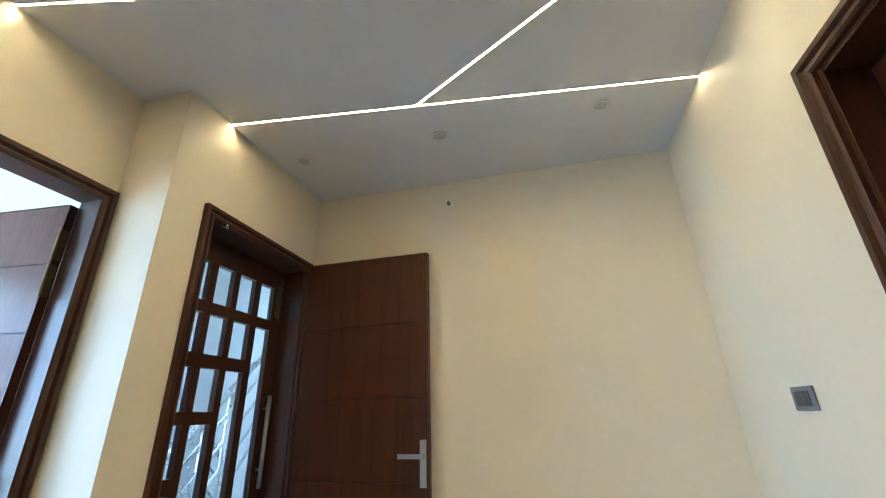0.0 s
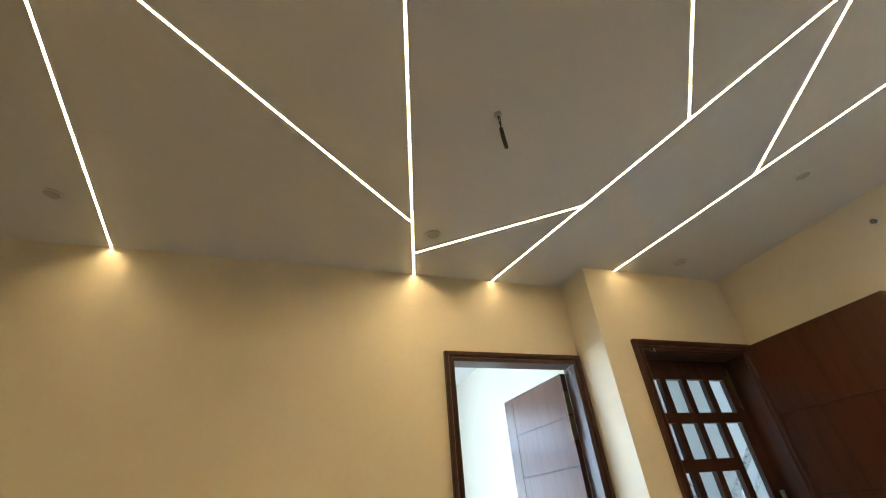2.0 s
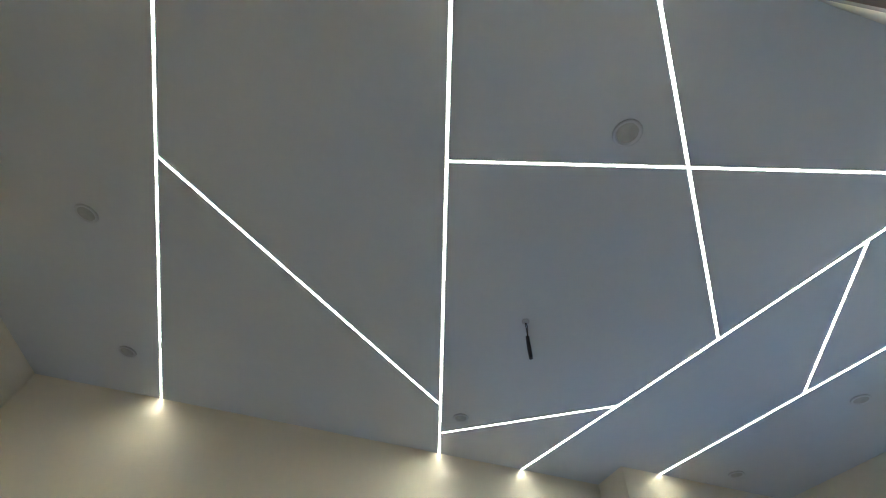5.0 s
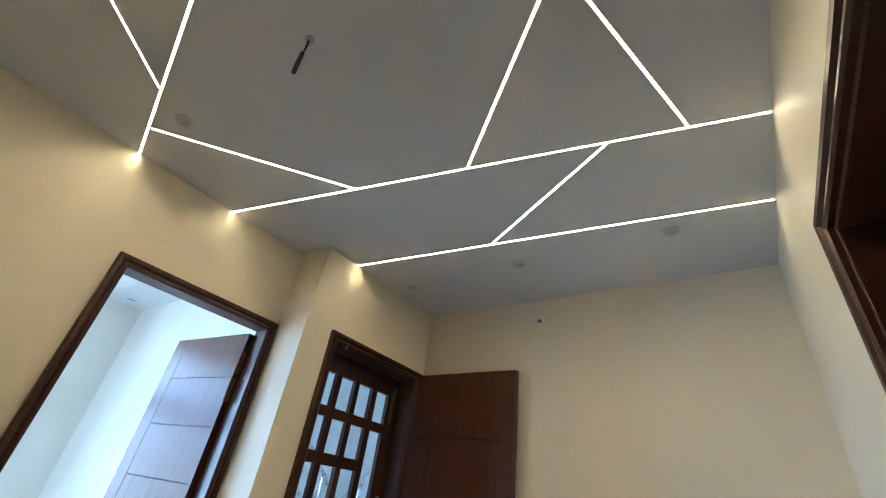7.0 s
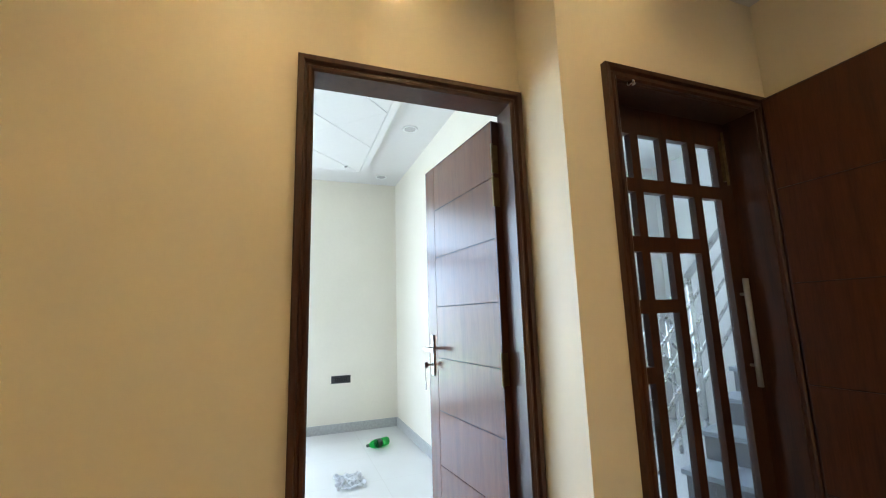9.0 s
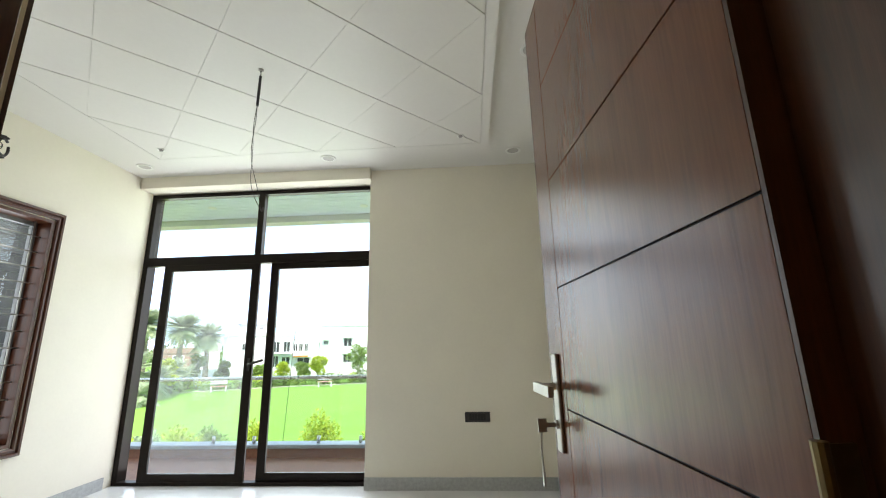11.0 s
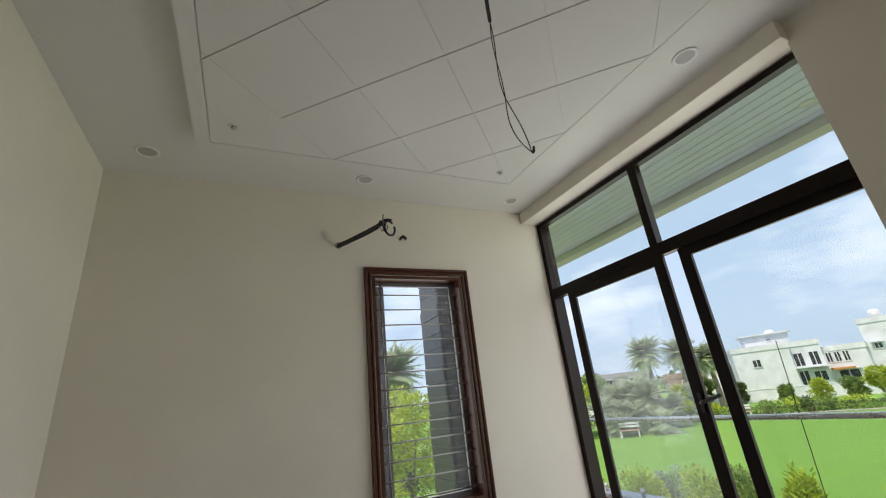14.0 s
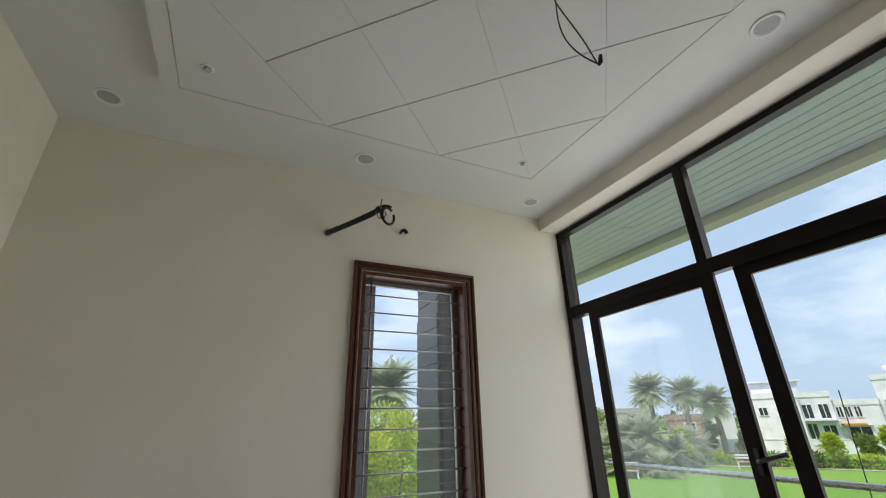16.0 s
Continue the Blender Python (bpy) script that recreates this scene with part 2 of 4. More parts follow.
def floor_material():
    m = Mat("white_vitrified_tile", (0.56, 0.57, 0.565), 0.12, coat=0.2)
    brick = m.n.new("ShaderNodeTexBrick")
    brick.offset = 0.0
    brick.inputs["Scale"].default_value = 1.0
    brick.inputs["Brick Width"].default_value = brick.inputs["Row Height"].default_value = 0.6
    brick.inputs["Mortar Size"].default_value = 0.002
    brick.inputs["Color1"].default_value = (0.72, 0.73, 0.73, 1)
    brick.inputs["Color2"].default_value = (0.70, 0.715, 0.715, 1)
    brick.inputs["Mortar"].default_value = (0.62, 0.62, 0.61, 1)
    m.l.new(m.tc.outputs["Object"], brick.inputs["Vector"])
    dust = m.noise(2.4, 6)
    m.base(m.mix(0.25, brick.outputs["Color"], m.ramp(dust, [(0.35, (0.64, 0.64, 0.63)), (0.7, (0.76, 0.77, 0.77))])))
    m.rough(dust, 0.1, 0.28)
    return m.m


def lawn_material():
    m = Mat("bright_lawn_grass", (0.11, 0.26, 0.03), 0.9)
    a, b = m.noise(0.09, 5), m.noise(5, 6)
    col = m.ramp(a, [(0.3, (0.125, 0.295, 0.032)), (0.7, (0.165, 0.355, 0.048))])
    m.base(m.mix(0.3, col, m.ramp(b, [(0.3, (0.10, 0.235, 0.025)), (0.7, (0.20, 0.40, 0.06))])))
    m.bump(b, 0.5, 0.05)
    return m.m


TILE = floor_material()
LAWN = lawn_material()

# ---------------------------------------------------------------- mesh helpers


def add_box(bm, x0, x1, y0, y1, z0, z1, m=None):
    vs = [bm.verts.new((x, y, z)) for x in (x0, x1) for y in (y0, y1) for z in (z0, z1)]
    for f in ((0, 1, 3, 2), (4, 6, 7, 5), (0, 4, 5, 1), (2, 3, 7, 6), (0, 2, 6, 4), (1, 5, 7, 3)):
        bm.faces.new([vs[i] for i in f])
    if m is not None:
        bmesh.ops.transform(bm, matrix=m, verts=vs)
    return vs


def add_tube(bm, pts, r, seg=8, ends=None):
    """A round tube through the points; r may be a list, one radius a point."""
    pts = [Vector(p) for p in pts]
    rs = r if isinstance(r, (list, tuple)) else [r] * len(pts)
    rings, side = [], None
    for i, p in enumerate(pts):
        d = (pts[min(i + 1, len(pts) - 1)] - pts[max(i - 1, 0)]).normalized()
        ref = side if side is not None else (Vector((0, 0, 1)) if abs(d.z) < 0.9 else Vector((1, 0, 0)))
        u = d.cross(ref).normalized()
        v = u.cross(d).normalized()
        side = v
        rings.append([bm.verts.new(p + (u * math.cos(a) + v * math.sin(a)) * rs[i]) for a in (2 * math.pi * k / seg for k in range(seg))])
    for a, b in zip(rings, rings[1:]):
        for k in range(seg):
            bm.faces.new((a[k], a[(k + 1) % seg], b[(k + 1) % seg], b[k]))
    bm.faces.new(rings[0][::-1])
    bm.faces.new(rings[-1])


def add_lathe(bm, profile, seg=24, m=None):
    """Turns a profile of (radius, height) about z."""
    rings = []
    for r, h in profile:
        rings.append([bm.verts.new((r * math.cos(2 * math.pi * k / seg), r * math.sin(2 * math.pi * k / seg), h)) for k in range(seg)])
    for a, b in zip(rings, rings[1:]):
        for k in range(seg):
            bm.faces.new((a[k], a[(k + 1) % seg], b[(k + 1) % seg], b[k]))
    bm.faces.new(rings[0][::-1])
    bm.faces.new(rings[-1])
    if m is not None:
        bmesh.ops.transform(bm, matrix=m, verts=[v for ring in rings for v in ring])


def bevel(bm, width, segments=2):
    bmesh.ops.bevel(bm, geom=list(bm.edges), offset=width, segments=segments, affect="EDGES", profile=0.5)


def mesh_of(name, bm, material, smooth=False):
    bmesh.ops.recalc_face_normals(bm, faces=list(bm.faces))
    me = bpy.data.meshes.new(name)
    bm.to_mesh(me)
    bm.free()
    me.materials.append(material)
    if smooth:
        for p in me.polygons:
            p.use_smooth = True
    return me


def part(name, bm, material, parent=None, label="", smooth=False):
    ob = new(name, mesh_of(name, bm, material, smooth))
    if parent is not None:
        ob.parent = parent
    if label:
        ob["label"] = label
    return ob


def thing(name, label, category, at=(0, 0, 0), group="", kind="", turn=0):
    ob = new(name)
    ob.empty_display_size = 0.1
    ob.matrix_basis = pose(*at, 0, 0, turn)
    return tagged(ob, label, category, group, kind)


def box_part(name, dims, material, parent=None, label="", bev=0.0, seg=2):
    bm = bmesh.new()
    add_box(bm, *dims)
    if bev:
        bevel(bm, bev, seg)
    return part(name, bm, material, parent, label)


def solid(name, boxes, material, label, category):
    """A piece of the setting from butted boxes."""
    bm = bmesh.new()
    for b in boxes:
        add_box(bm, *b)
    return tagged(part(name, bm, material), label, category, kind="structure")


def wall(name, along, a0, a1, t0, t1, z0, z1, holes, material, label):
    """A wall along x or y from a0 to a1, t0 to t1 thick, with holes (a, b, low, high) through it."""
    boxes, a = [], a0
    for h0, h1, lo, hi in sorted(holes):
        boxes += [(a, h0, z0, z1), (h0, h1, z0, lo), (h0, h1, hi, z1)]
        a = h1
    boxes.append((a, a1, z0, z1))
    boxes = [b for b in boxes if b[1] - b[0] > 1e-4 and b[3] - b[2] > 1e-4]
    if along == "x":
        boxes = [(p, q, t0, t1, lo, hi) for p, q, lo, hi in boxes]
    else:
        boxes = [(t0, t1, p, q, lo, hi) for p, q, lo, hi in boxes]
    return solid(name, boxes, material, label, "wall")


TRIM = [(0.0, 0.0), (0.0, 0.016), (0.008, 0.022), (0.018, 0.022), (0.023, 0.015), (0.030, 0.015), (0.036, 0.028), (0.052, 0.030), (0.056, 0.026), (0.056, 0.0)]


def moulding(name, parent, material, axis, face, out, a0, a1, z0, z1, closed=False, profile=TRIM, label=""):
    """A mitred moulding round an opening in a wall; axis: the wall's normal, out: the side on which it stands proud."""
    bm, rings = bmesh.new(), []
    for u, w in profile:
        ring = [(a0 - u, z0 - (u if closed else 0)), (a0 - u, z1 + u), (a1 + u, z1 + u), (a1 + u, z0 - (u if closed else 0))]
        rings.append([bm.verts.new((face + out * w, a, z) if axis == "x" else (a, face + out * w, z)) for a, z in ring])
    spans = ((0, 1), (1, 2), (2, 3), (3, 0)) if closed else ((0, 1), (1, 2), (2, 3))
    for p, q in zip(rings, rings[1:] + rings[:1]):
        for i, j in spans:
            bm.faces.new((p[i], p[j], q[j], q[i]))
    return part(name, bm, material, parent, label)


# ---------------------------------------------------------------- structure
H_HALL, H_BED = 2.715, 2.96
solid("floor", [(-4.80, 1.79, -1.30, 3.85, -0.15, 0.0), (-2.66, 1.79, -2.9, -1.30, -0.15, 0.0), (1.79, 3.2, -1.3, 3.85, -0.15, 0.0),
                (-3.4, 1.79, 3.85, 6.2, -0.15, 0.0)], TILE, "glossy white vitrified tile floor with light dust", "floor")

wall("wall_hall_west", "y", -0.822, 2.577, -1.06, -0.94, 0, 3.1, [(1.712, 2.533, 0, 2.166)], WALL, "ivory painted wall with a bedroom doorway")
wall("wall_hall_entrance", "y", 2.577, 3.73, -0.89, -0.66, 0, 3.1, [(2.822, 3.645, 0, 2.166)], WALL, "ivory painted wall stepping forward round the entrance door")
solid("wall_step", [(-1.06, -0.89, 2.577, 2.84, 0, 3.1)], WALL, "ivory painted return of the wall beside the door", "wall")
wall("wall_hall_north", "x", -0.89, 1.79, 3.73, 3.85, 0, 3.1, [], WALL, "plain ivory painted end wall of the hall")
wall("wall_hall_east", "y", -0.95, 3.73, 1.645, 1.79, 0, 3.1, [(0.52, 1.38, 0, 2.155), (1.72, 2.52, 0, 2.155)], WALL, "ivory painted wall with two doorways")
wall("wall_hall_south", "x", -0.94, 1.645, -0.95, -0.82, 0, 3.1, [(-0.94, -0.385, 0, 2.155)], WALL, "ivory painted wall with a bare pantry opening")
solid("ceiling_hall", [(-1.06, 1.79, -0.95, 3.85, H_HALL, 2.9)], CEIL, "flat white plaster ceiling with slim light lines", "ceiling")

wall("wall_bedroom_west", "y", -1.38, 2.975, -4.80, -4.565, 0, 3.1, [(-1.15, 1.25, 0, 2.90)], WALL_BED, "pale ivory wall with a tall sliding door opening")
wall("wall_bedroom_south", "x", -4.565, -1.06, -1.36, -1.15, 0, 3.1, [(-3.698, -2.898, 0.540, 2.256)], WALL_BED, "pale ivory wall with a tall narrow window")
wall("wall_bedroom_north", "x", -4.565, -0.89, 2.915, 2.975, 0, 3.1, [], WALL_BED, "plain pale ivory bedroom wall")
solid("wall_bedroom_corner", [(-1.06, -0.89, 2.84, 2.915, 0, 3.1)], WALL_BED, "short wall return between bedroom and stair hall", "wall")
solid("wall_bedroom_lining", [(-1.066, -1.06, -1.15, 1.665, 0, H_BED), (-1.066, -1.06, 2.57, 2.915, 0, H_BED), (-1.066, -1.06, 1.665, 2.57, 2.22, H_BED)], WALL_BED,
      "pale ivory plaster face of the bedroom wall", "wall")
bm = bmesh.new()
add_box(bm, -4.662, -4.480, -1.15, 1.262, 2.843, H_BED + 0.01)
bevel(bm, 0.004, 2)
tagged(part("beam", bm, WALL_BED), "pale ivory plaster beam over the sliding door", "beam", kind="structure")
solid("ceiling_bedroom", [(-4.565, -1.06, -1.15, 2.915, H_BED, 3.1)], CEIL_BED, "white satin plaster ceiling border", "ceiling")
solid("roof", [(-4.80, 3.2, -1.38, 6.2, 3.1, 3.3), (-2.66, 3.2, -2.9, -1.38, 3.1, 3.3)], OUTER, "flat concrete roof slab", "roof")

# closing rooms
solid("wall_side_rooms", [(3.08, 3.2, -1.3, 3.85, 0, 3.1), (1.79, 3.08, -1.3, -1.18, 0, 3.1), (1.79, 3.08, 3.73, 3.85, 0, 3.1), (1.79, 3.08, 1.50, 1.60, 0, 3.1)], WALL,
      "ivory painted walls of dim side rooms", "wall")
# these walls get the shade of the unlit pantry from their colour
wall("wall_pantry_south", "x", -3.06, 1.79, -2.9, -2.75, 0, 3.1, [(-2.64, -2.02, 1.15, 2.33)], PANTRY, "pantry wall coloured dark for the unlit room, with a small bright window")
solid("wall_pantry_sides", [(-1.06, -0.942, -1.22, -0.822, 0, 3.1), (-3.06, -2.96, -2.75, -1.38, 0, 3.1), (0.6, 0.72, -2.75, -0.95, 0, 3.1)], PANTRY, "pantry side walls coloured dark for the unlit room", "wall")
solid("wall_stair_hall", [(-3.4, -0.89, 6.08, 6.2, 0, 3.1), (-0.89, -0.77, 3.85, 6.08, 0, 3.1), (-3.5, -3.4, 2.975, 3.5, 0, 3.1), (-3.5, -3.4, 4.7, 6.2, 0, 3.1), (-3.5, -3.4, 3.5, 4.7, 0, 1.2), (-3.5, -3.4, 3.5, 4.7, 2.95, 3.1)],
      OUTER, "white painted walls of the stair hall", "wall")
solid("baseboard", [(-4.565, -4.553, 1.25, 2.915, 0, 0.1), (-4.565, -1.06, 2.903, 2.915, 0, 0.1), (-4.565, -1.06, -1.15, -1.138, 0, 0.1), (-1.078, -1.066, -1.15, 1.66, 0, 0.1)], SKIRT,
      "grey stone skirting along the bedroom walls", "skirting")

# dropped panel of the bedroom ceiling: bands and lozenges with recessed joints between them
PX0, PX1, PY0, PY1 = -3.99, -1.665, -0.575, 2.42
IX0, IX1, IY0, IY1 = -3.922, -1.745, -0.512, 2.355
PZ, GAP = 2.875, 0.0045


def clip(poly, nx, ny, c):
    """The part of a polygon where nx * x + ny * y <= c."""
    out = []
    for (x0, y0), (x1, y1) in zip(poly, poly[1:] + poly[:1]):
        d0, d1 = nx * x0 + ny * y0 - c, nx * x1 + ny * y1 - c
        if d0 <= 0:
            out.append((x0, y0))
        if (d0 < 0 < d1) or (d1 < 0 < d0):
            k = d0 / (d0 - d1)
            out.append((x0 + k * (x1 - x0), y0 + k * (y1 - y0)))
    return out


def ceiling_panel():
    bm = bmesh.new()

    def slab(poly, z0, z1):
        low = [bm.verts.new((x, y, z0)) for x, y in poly]
        top = [bm.verts.new((x, y, z1)) for x, y in poly]
        bm.faces.new(low[::-1])
        bm.faces.new(top)
        for i in range(len(poly)):
            j = (i + 1) % len(poly)
            bm.faces.new((low[i], low[j], top[j], top[i]))

    add_box(bm, PX0 + 0.004, PX1 - 0.004, PY0 + 0.004, PY1 - 0.004, PZ + 0.008, H_BED)
    for a, b, c, d in ((PX0, IX0, PY0, PY1), (IX1, PX1, PY0, PY1), (IX0, IX1, PY0, IY0), (IX0, IX1, IY1, PY1)):
        slab([(a, c), (b, c), (b, d), (a, d)], PZ, PZ + 0.010)
    inner = [(IX0 + GAP, IY0 + GAP), (IX1 - GAP, IY0 + GAP), (IX1 - GAP, IY1 - GAP), (IX0 + GAP, IY1 - GAP)]
    sums = [-9, -3.71, -3.00, -2.29, -1.58, -0.87, -0.16, 9]
    difs = [-9, -5.57, -4.85, -4.13, -3.41, -2.69, -1.97, 9]
    for d0, d1 in zip(difs, difs[1:]):
        # one joint stops short of the corner with the spot
        joints = [s for s in sums if d1 < 9 or s != -2.29]
        for s0, s1 in zip(joints, joints[1:]):
            poly = inner
            for nx, ny, c in ((1, 1, s1 - GAP * 1.2), (-1, -1, -s0 - GAP * 1.2), (1, -1, d1 - GAP * 0.27), (-1, 1, -d0 - GAP * 0.27)):
                poly = clip(poly, nx, ny, c) if poly else poly
            if len(poly) > 2:
                slab(poly, PZ, PZ + 0.010)
    return tagged(part("ceiling_panel", bm, CEIL_BED), "dropped white ceiling panel with a lattice of fine grooves", "ceiling", kind="structure")


ceiling_panel()

# ---------------------------------------------------------------- doors


def lever_handle(parent, x, y, z, face, toward, key=False):
    """A lever on a long plate, on the face whose outward side is face (+1 or -1) along local y; the lever points toward -x or +x."""
    bm = bmesh.new()
    add_box(bm, x - 0.018, x + 0.018, y, y + face * 0.008, z - 0.110, z + 0.110)
    bevel(bm, 0.002, 1)
    plate = part("handle_plate", bm, SATIN, parent, "brushed steel handle plate")
    bm = bmesh.new()
    add_tube(bm, [(x, y + face * 0.006, z + 0.035), (x, y + face * 0.048, z + 0.035)], 0.009, 10)
    m = pose(x + toward * 0.055, y + face * 0.052, z + 0.035)
    add_box(bm, -0.067, 0.067, -0.006, 0.006, -0.011, 0.011, m)
    part("lever", bm, SATIN, plate, "straight steel lever")
    bm = bmesh.new()
    add_tube(bm, [(x, y + face * 0.006, z - 0.05), (x, y + face * 0.014, z - 0.05)], 0.010, 12)
    part("lock_cylinder", bm, SATIN, plate)
    if key:
        bm = bmesh.new()
        add_box(bm, x - 0.002, x + 0.002, y + face * 0.012, y + face * 0.045, z - 0.055, z - 0.045)
        add_box(bm, x - 0.002, x + 0.002, y + face * 0.035, y + face * 0.055, z - 0.066, z - 0.036)
        add_tube(bm, [(x, y + face * 0.048, z - 0.06), (x + 0.004, y + face * 0.05, z - 0.10), (x - 0.003, y + face * 0.05, z - 0.15)], 0.0025, 6)
        add_box(bm, x - 0.007, x + 0.007, y + face * 0.047, y + face * 0.051, z - 0.18, z - 0.15)
        part("key", bm, SATIN, plate, "steel key with a second key hanging from it")


def panel_leaf(parent, width, top, thick=0.036, band=0.115, material=TEAK, joints=(), sides=(1, -1)):
    """A flush leaf hinged at local x = 0 that reaches to x = width; veneer panels with dark joints on its faces."""
    half = thick / 2
    leaf = box_part("leaf", (0, width, -half + 0.0045, half - 0.0045, 0.008, top), GROOVE, parent, "dark core of the leaf")
    edge = bmesh.new()
    add_box(edge, -0.0005, 0.005, -half, half, 0.008, top)
    add_box(edge, width - 0.005, width + 0.0005, -half, half, 0.008, top)
    add_box(edge, 0.005, width - 0.005, -half, half, top - 0.002, top + 0.001)
    part("lipping", edge, MAHOGANY, leaf, "dark wooden edge lipping")
    zs = [0.010, *joints, top - 0.003]
    for side in sides:
        y0, y1 = (half - 0.0045, half) if side > 0 else (-half, -half + 0.0045)
        box_part("panel", (width - band + 0.002, width - 0.006, y0, y1, 0.010, top - 0.003), material, leaf)
        for lo, hi in zip(zs, zs[1:]):
            box_part("panel", (0.006, width - band - 0.002, y0, y1, lo + 0.002, hi - 0.002), material, leaf)
    return leaf


def butt_hinge(parent, z, side=1):
    bm = bmesh.new()
    add_tube(bm, [(-0.006, side * 0.024, z - 0.068), (-0.006, side * 0.024, z + 0.068)], 0.006, 10)
    add_box(bm, -0.003, -0.0006, -0.008, 0.020, z - 0.065, z + 0.065)
    part("hinge", bm, BRASS, parent, "aged brass butt hinge")


def lining(parent, axis, t0, t1, a0, a1, z1, material, thick=0.022):
    for nm, lo, hi, zl, zh in (("jamb", a0, a0 + thick, 0, z1), ("jamb", a1 - thick, a1, 0, z1), ("head", a0 + thick, a1 - thick, z1 - thick, z1)):
        dims = (t0, t1, lo, hi, zl, zh) if axis == "x" else (lo, hi, t0, t1, zl, zh)
        box_part(nm, dims, material, parent, bev=0.002, seg=1)


# bedroom door, open into the bedroom
door_1 = thing("door_1", "dark brown panelled wooden bedroom door standing open", "door", kind="structure")
lining(door_1, "x", -1.046, -0.938, 1.712, 2.533, 2.166, MAHOGANY, 0.014)
moulding("architrave", door_1, MAHOGANY, "x", -0.94, 1, 1.725, 2.515, 0, 2.150, label="dark moulded architrave")
moulding("architrave", door_1, MAHOGANY, "x", -1.066, -1, 1.690, 2.545, 0, 2.172, label="dark moulded architrave")
swing = new("leaf_swing")
swing.parent = door_1
swing.matrix_basis = pose(-1.050, 2.505, 0, 0, 0, 180 + LEAF_ANGLE)
JOINTS = [0.235 + 0.272 * k for k in range(7)]
panel_leaf(swing, 0.748, 2.128, joints=JOINTS)
lever_handle(swing, 0.690, -0.018, 1.06, -1, -1)
lever_handle(swing, 0.690, 0.018, 1.06, 1, -1, key=True)
for hz in (0.25, 1.05, 1.80, 1.95):
    butt_hinge(swing, hz, 1)

# entrance: inner solid leaf folded back against the end wall, outer glazed leaf closed
door_2 = thing("door_2", "dark wooden entrance frame with a closed glazed outer leaf", "door", kind="structure")
lining(door_2, "x", -0.902, -0.658, 2.822, 3.645, 2.166, MAHOGANY, 0.010)
moulding("architrave", door_2, MAHOGANY, "x", -0.66, 1, 2.827, 3.642, 0, 2.163, label="dark moulded architrave")
GX0, GX1 = -0.834, -0.802
COLS = [(2.905, 3.030), (3.074, 3.198), (3.241, 3.372), (3.420, 3.546)]
PANES = [
    [(0.20, 0.985), (1.048, 1.258), (1.313, 1.512), (1.577, 1.771), (1.830, 2.032)],
    [(0.20, 1.258), (1.313, 1.512), (1.577, 1.771), (1.830, 2.032)],
    [(0.20, 1.512), (1.577, 1.771), (1.830, 2.032)],
    [(0.20, 1.771), (1.830, 2.032)],
]
bm = bmesh.new()
ys = [2.834] + [v for c in COLS for v in c] + [3.633]
for k in range(0, len(ys), 2):
    add_box(bm, GX0, GX1, ys[k], ys[k + 1], 0.01, 2.154)
for (c0, c1), cells in zip(COLS, PANES):
    z = 0.01
    for lo, hi in cells:
        add_box(bm, GX0, GX1, c0, c1, z, lo)
        z = hi
    add_box(bm, GX0, GX1, c0, c1, z, 2.154)
glazed = part("glazed_leaf", bm, MAHOGANY, door_2, "dark wooden leaf with stepped rows of panes")
for (c0, c1), cells in zip(COLS, PANES):
    for lo, hi in cells:
        pane = box_part("pane", (-0.829, -0.825, c0 - 0.004, c1 + 0.004, lo - 0.004, hi + 0.004), DUSTY_PANE, glazed)
        pane.visible_shadow = False
bm = bmesh.new()
add_tube(bm, [(-0.772, 3.585, 0.93), (-0.772, 3.585, 1.40)], 0.012, 12)
for hz in (1.02, 1.33):
    add_tube(bm, [(-0.806, 3.585, hz), (-0.772, 3.585, hz)], 0.007, 8)
part("pull_handle", bm, SATIN, glazed, "long steel pull handle", True)
bm = bmesh.new()
add_box(bm, -0.804, -0.790, 3.575, 3.595, 1.86, 2.06)
add_tube(bm, [(-0.784, 3.585, 1.84), (-0.784, 3.585, 2.10)], 0.006, 8)
part("tower_bolt", bm, BRASS, glazed, "brass tower bolt")

bm = bmesh.new()
add_tube(bm, [(-0.66, 2.90, 2.158), (-0.635, 2.90, 2.158), (-0.632, 2.90, 2.142)], 0.007, 8)
part("door_catch", bm, STEEL, door_2, "small steel door catch", True)

door_3 = thing("door_3", "solid dark brown entrance door leaf folded back against the wall", "door", kind="structure")
swing2 = new("leaf_swing")
swing2.parent = door_3
swing2.matrix_basis = pose(-0.628, 3.664, 0, 0, 0, LEAF2_ANGLE)
panel_leaf(swing2, 0.795, 2.196, band=0.02, material=DARK_TEAK, joints=[0.545, 0.955, 1.365, 1.775])
lever_handle(swing2, 0.764, -0.018, 1.045, -1, -1)
for hz in (0.25, 1.05, 1.9):
    butt_hinge(swing2, hz)


def side_door(name, y0, y1, closed, label):
    d = thing(name, label, "door", kind="structure")
    lining(d, "x", 1.643, 1.80, y0, y1, 2.155, MAHOGANY)
    moulding("architrave", d, MAHOGANY, "x", 1.645, -1, y0 + 0.005, y1 - 0.005, 0, 2.150, label="dark moulded architrave")
    sw = new("leaf_swing")
    sw.parent = d
    sw.matrix_basis = pose(1.765, y0 + 0.024, 0, 0, 0, 90) if closed else pose(1.815, y0 + 0.03, 0, 0, 0, 4)
    panel_leaf(sw, y1 - y0 - 0.048, 2.112, joints=JOINTS)
    lever_handle(sw, y1 - y0 - 0.10, 0.018, 1.05, 1, -1)


side_door("door_4", 1.72, 2.52, True, "closed dark brown panelled side door in a deep frame")
side_door("door_5", 0.52, 1.38, False, "open dark brown side door with a moulded frame")

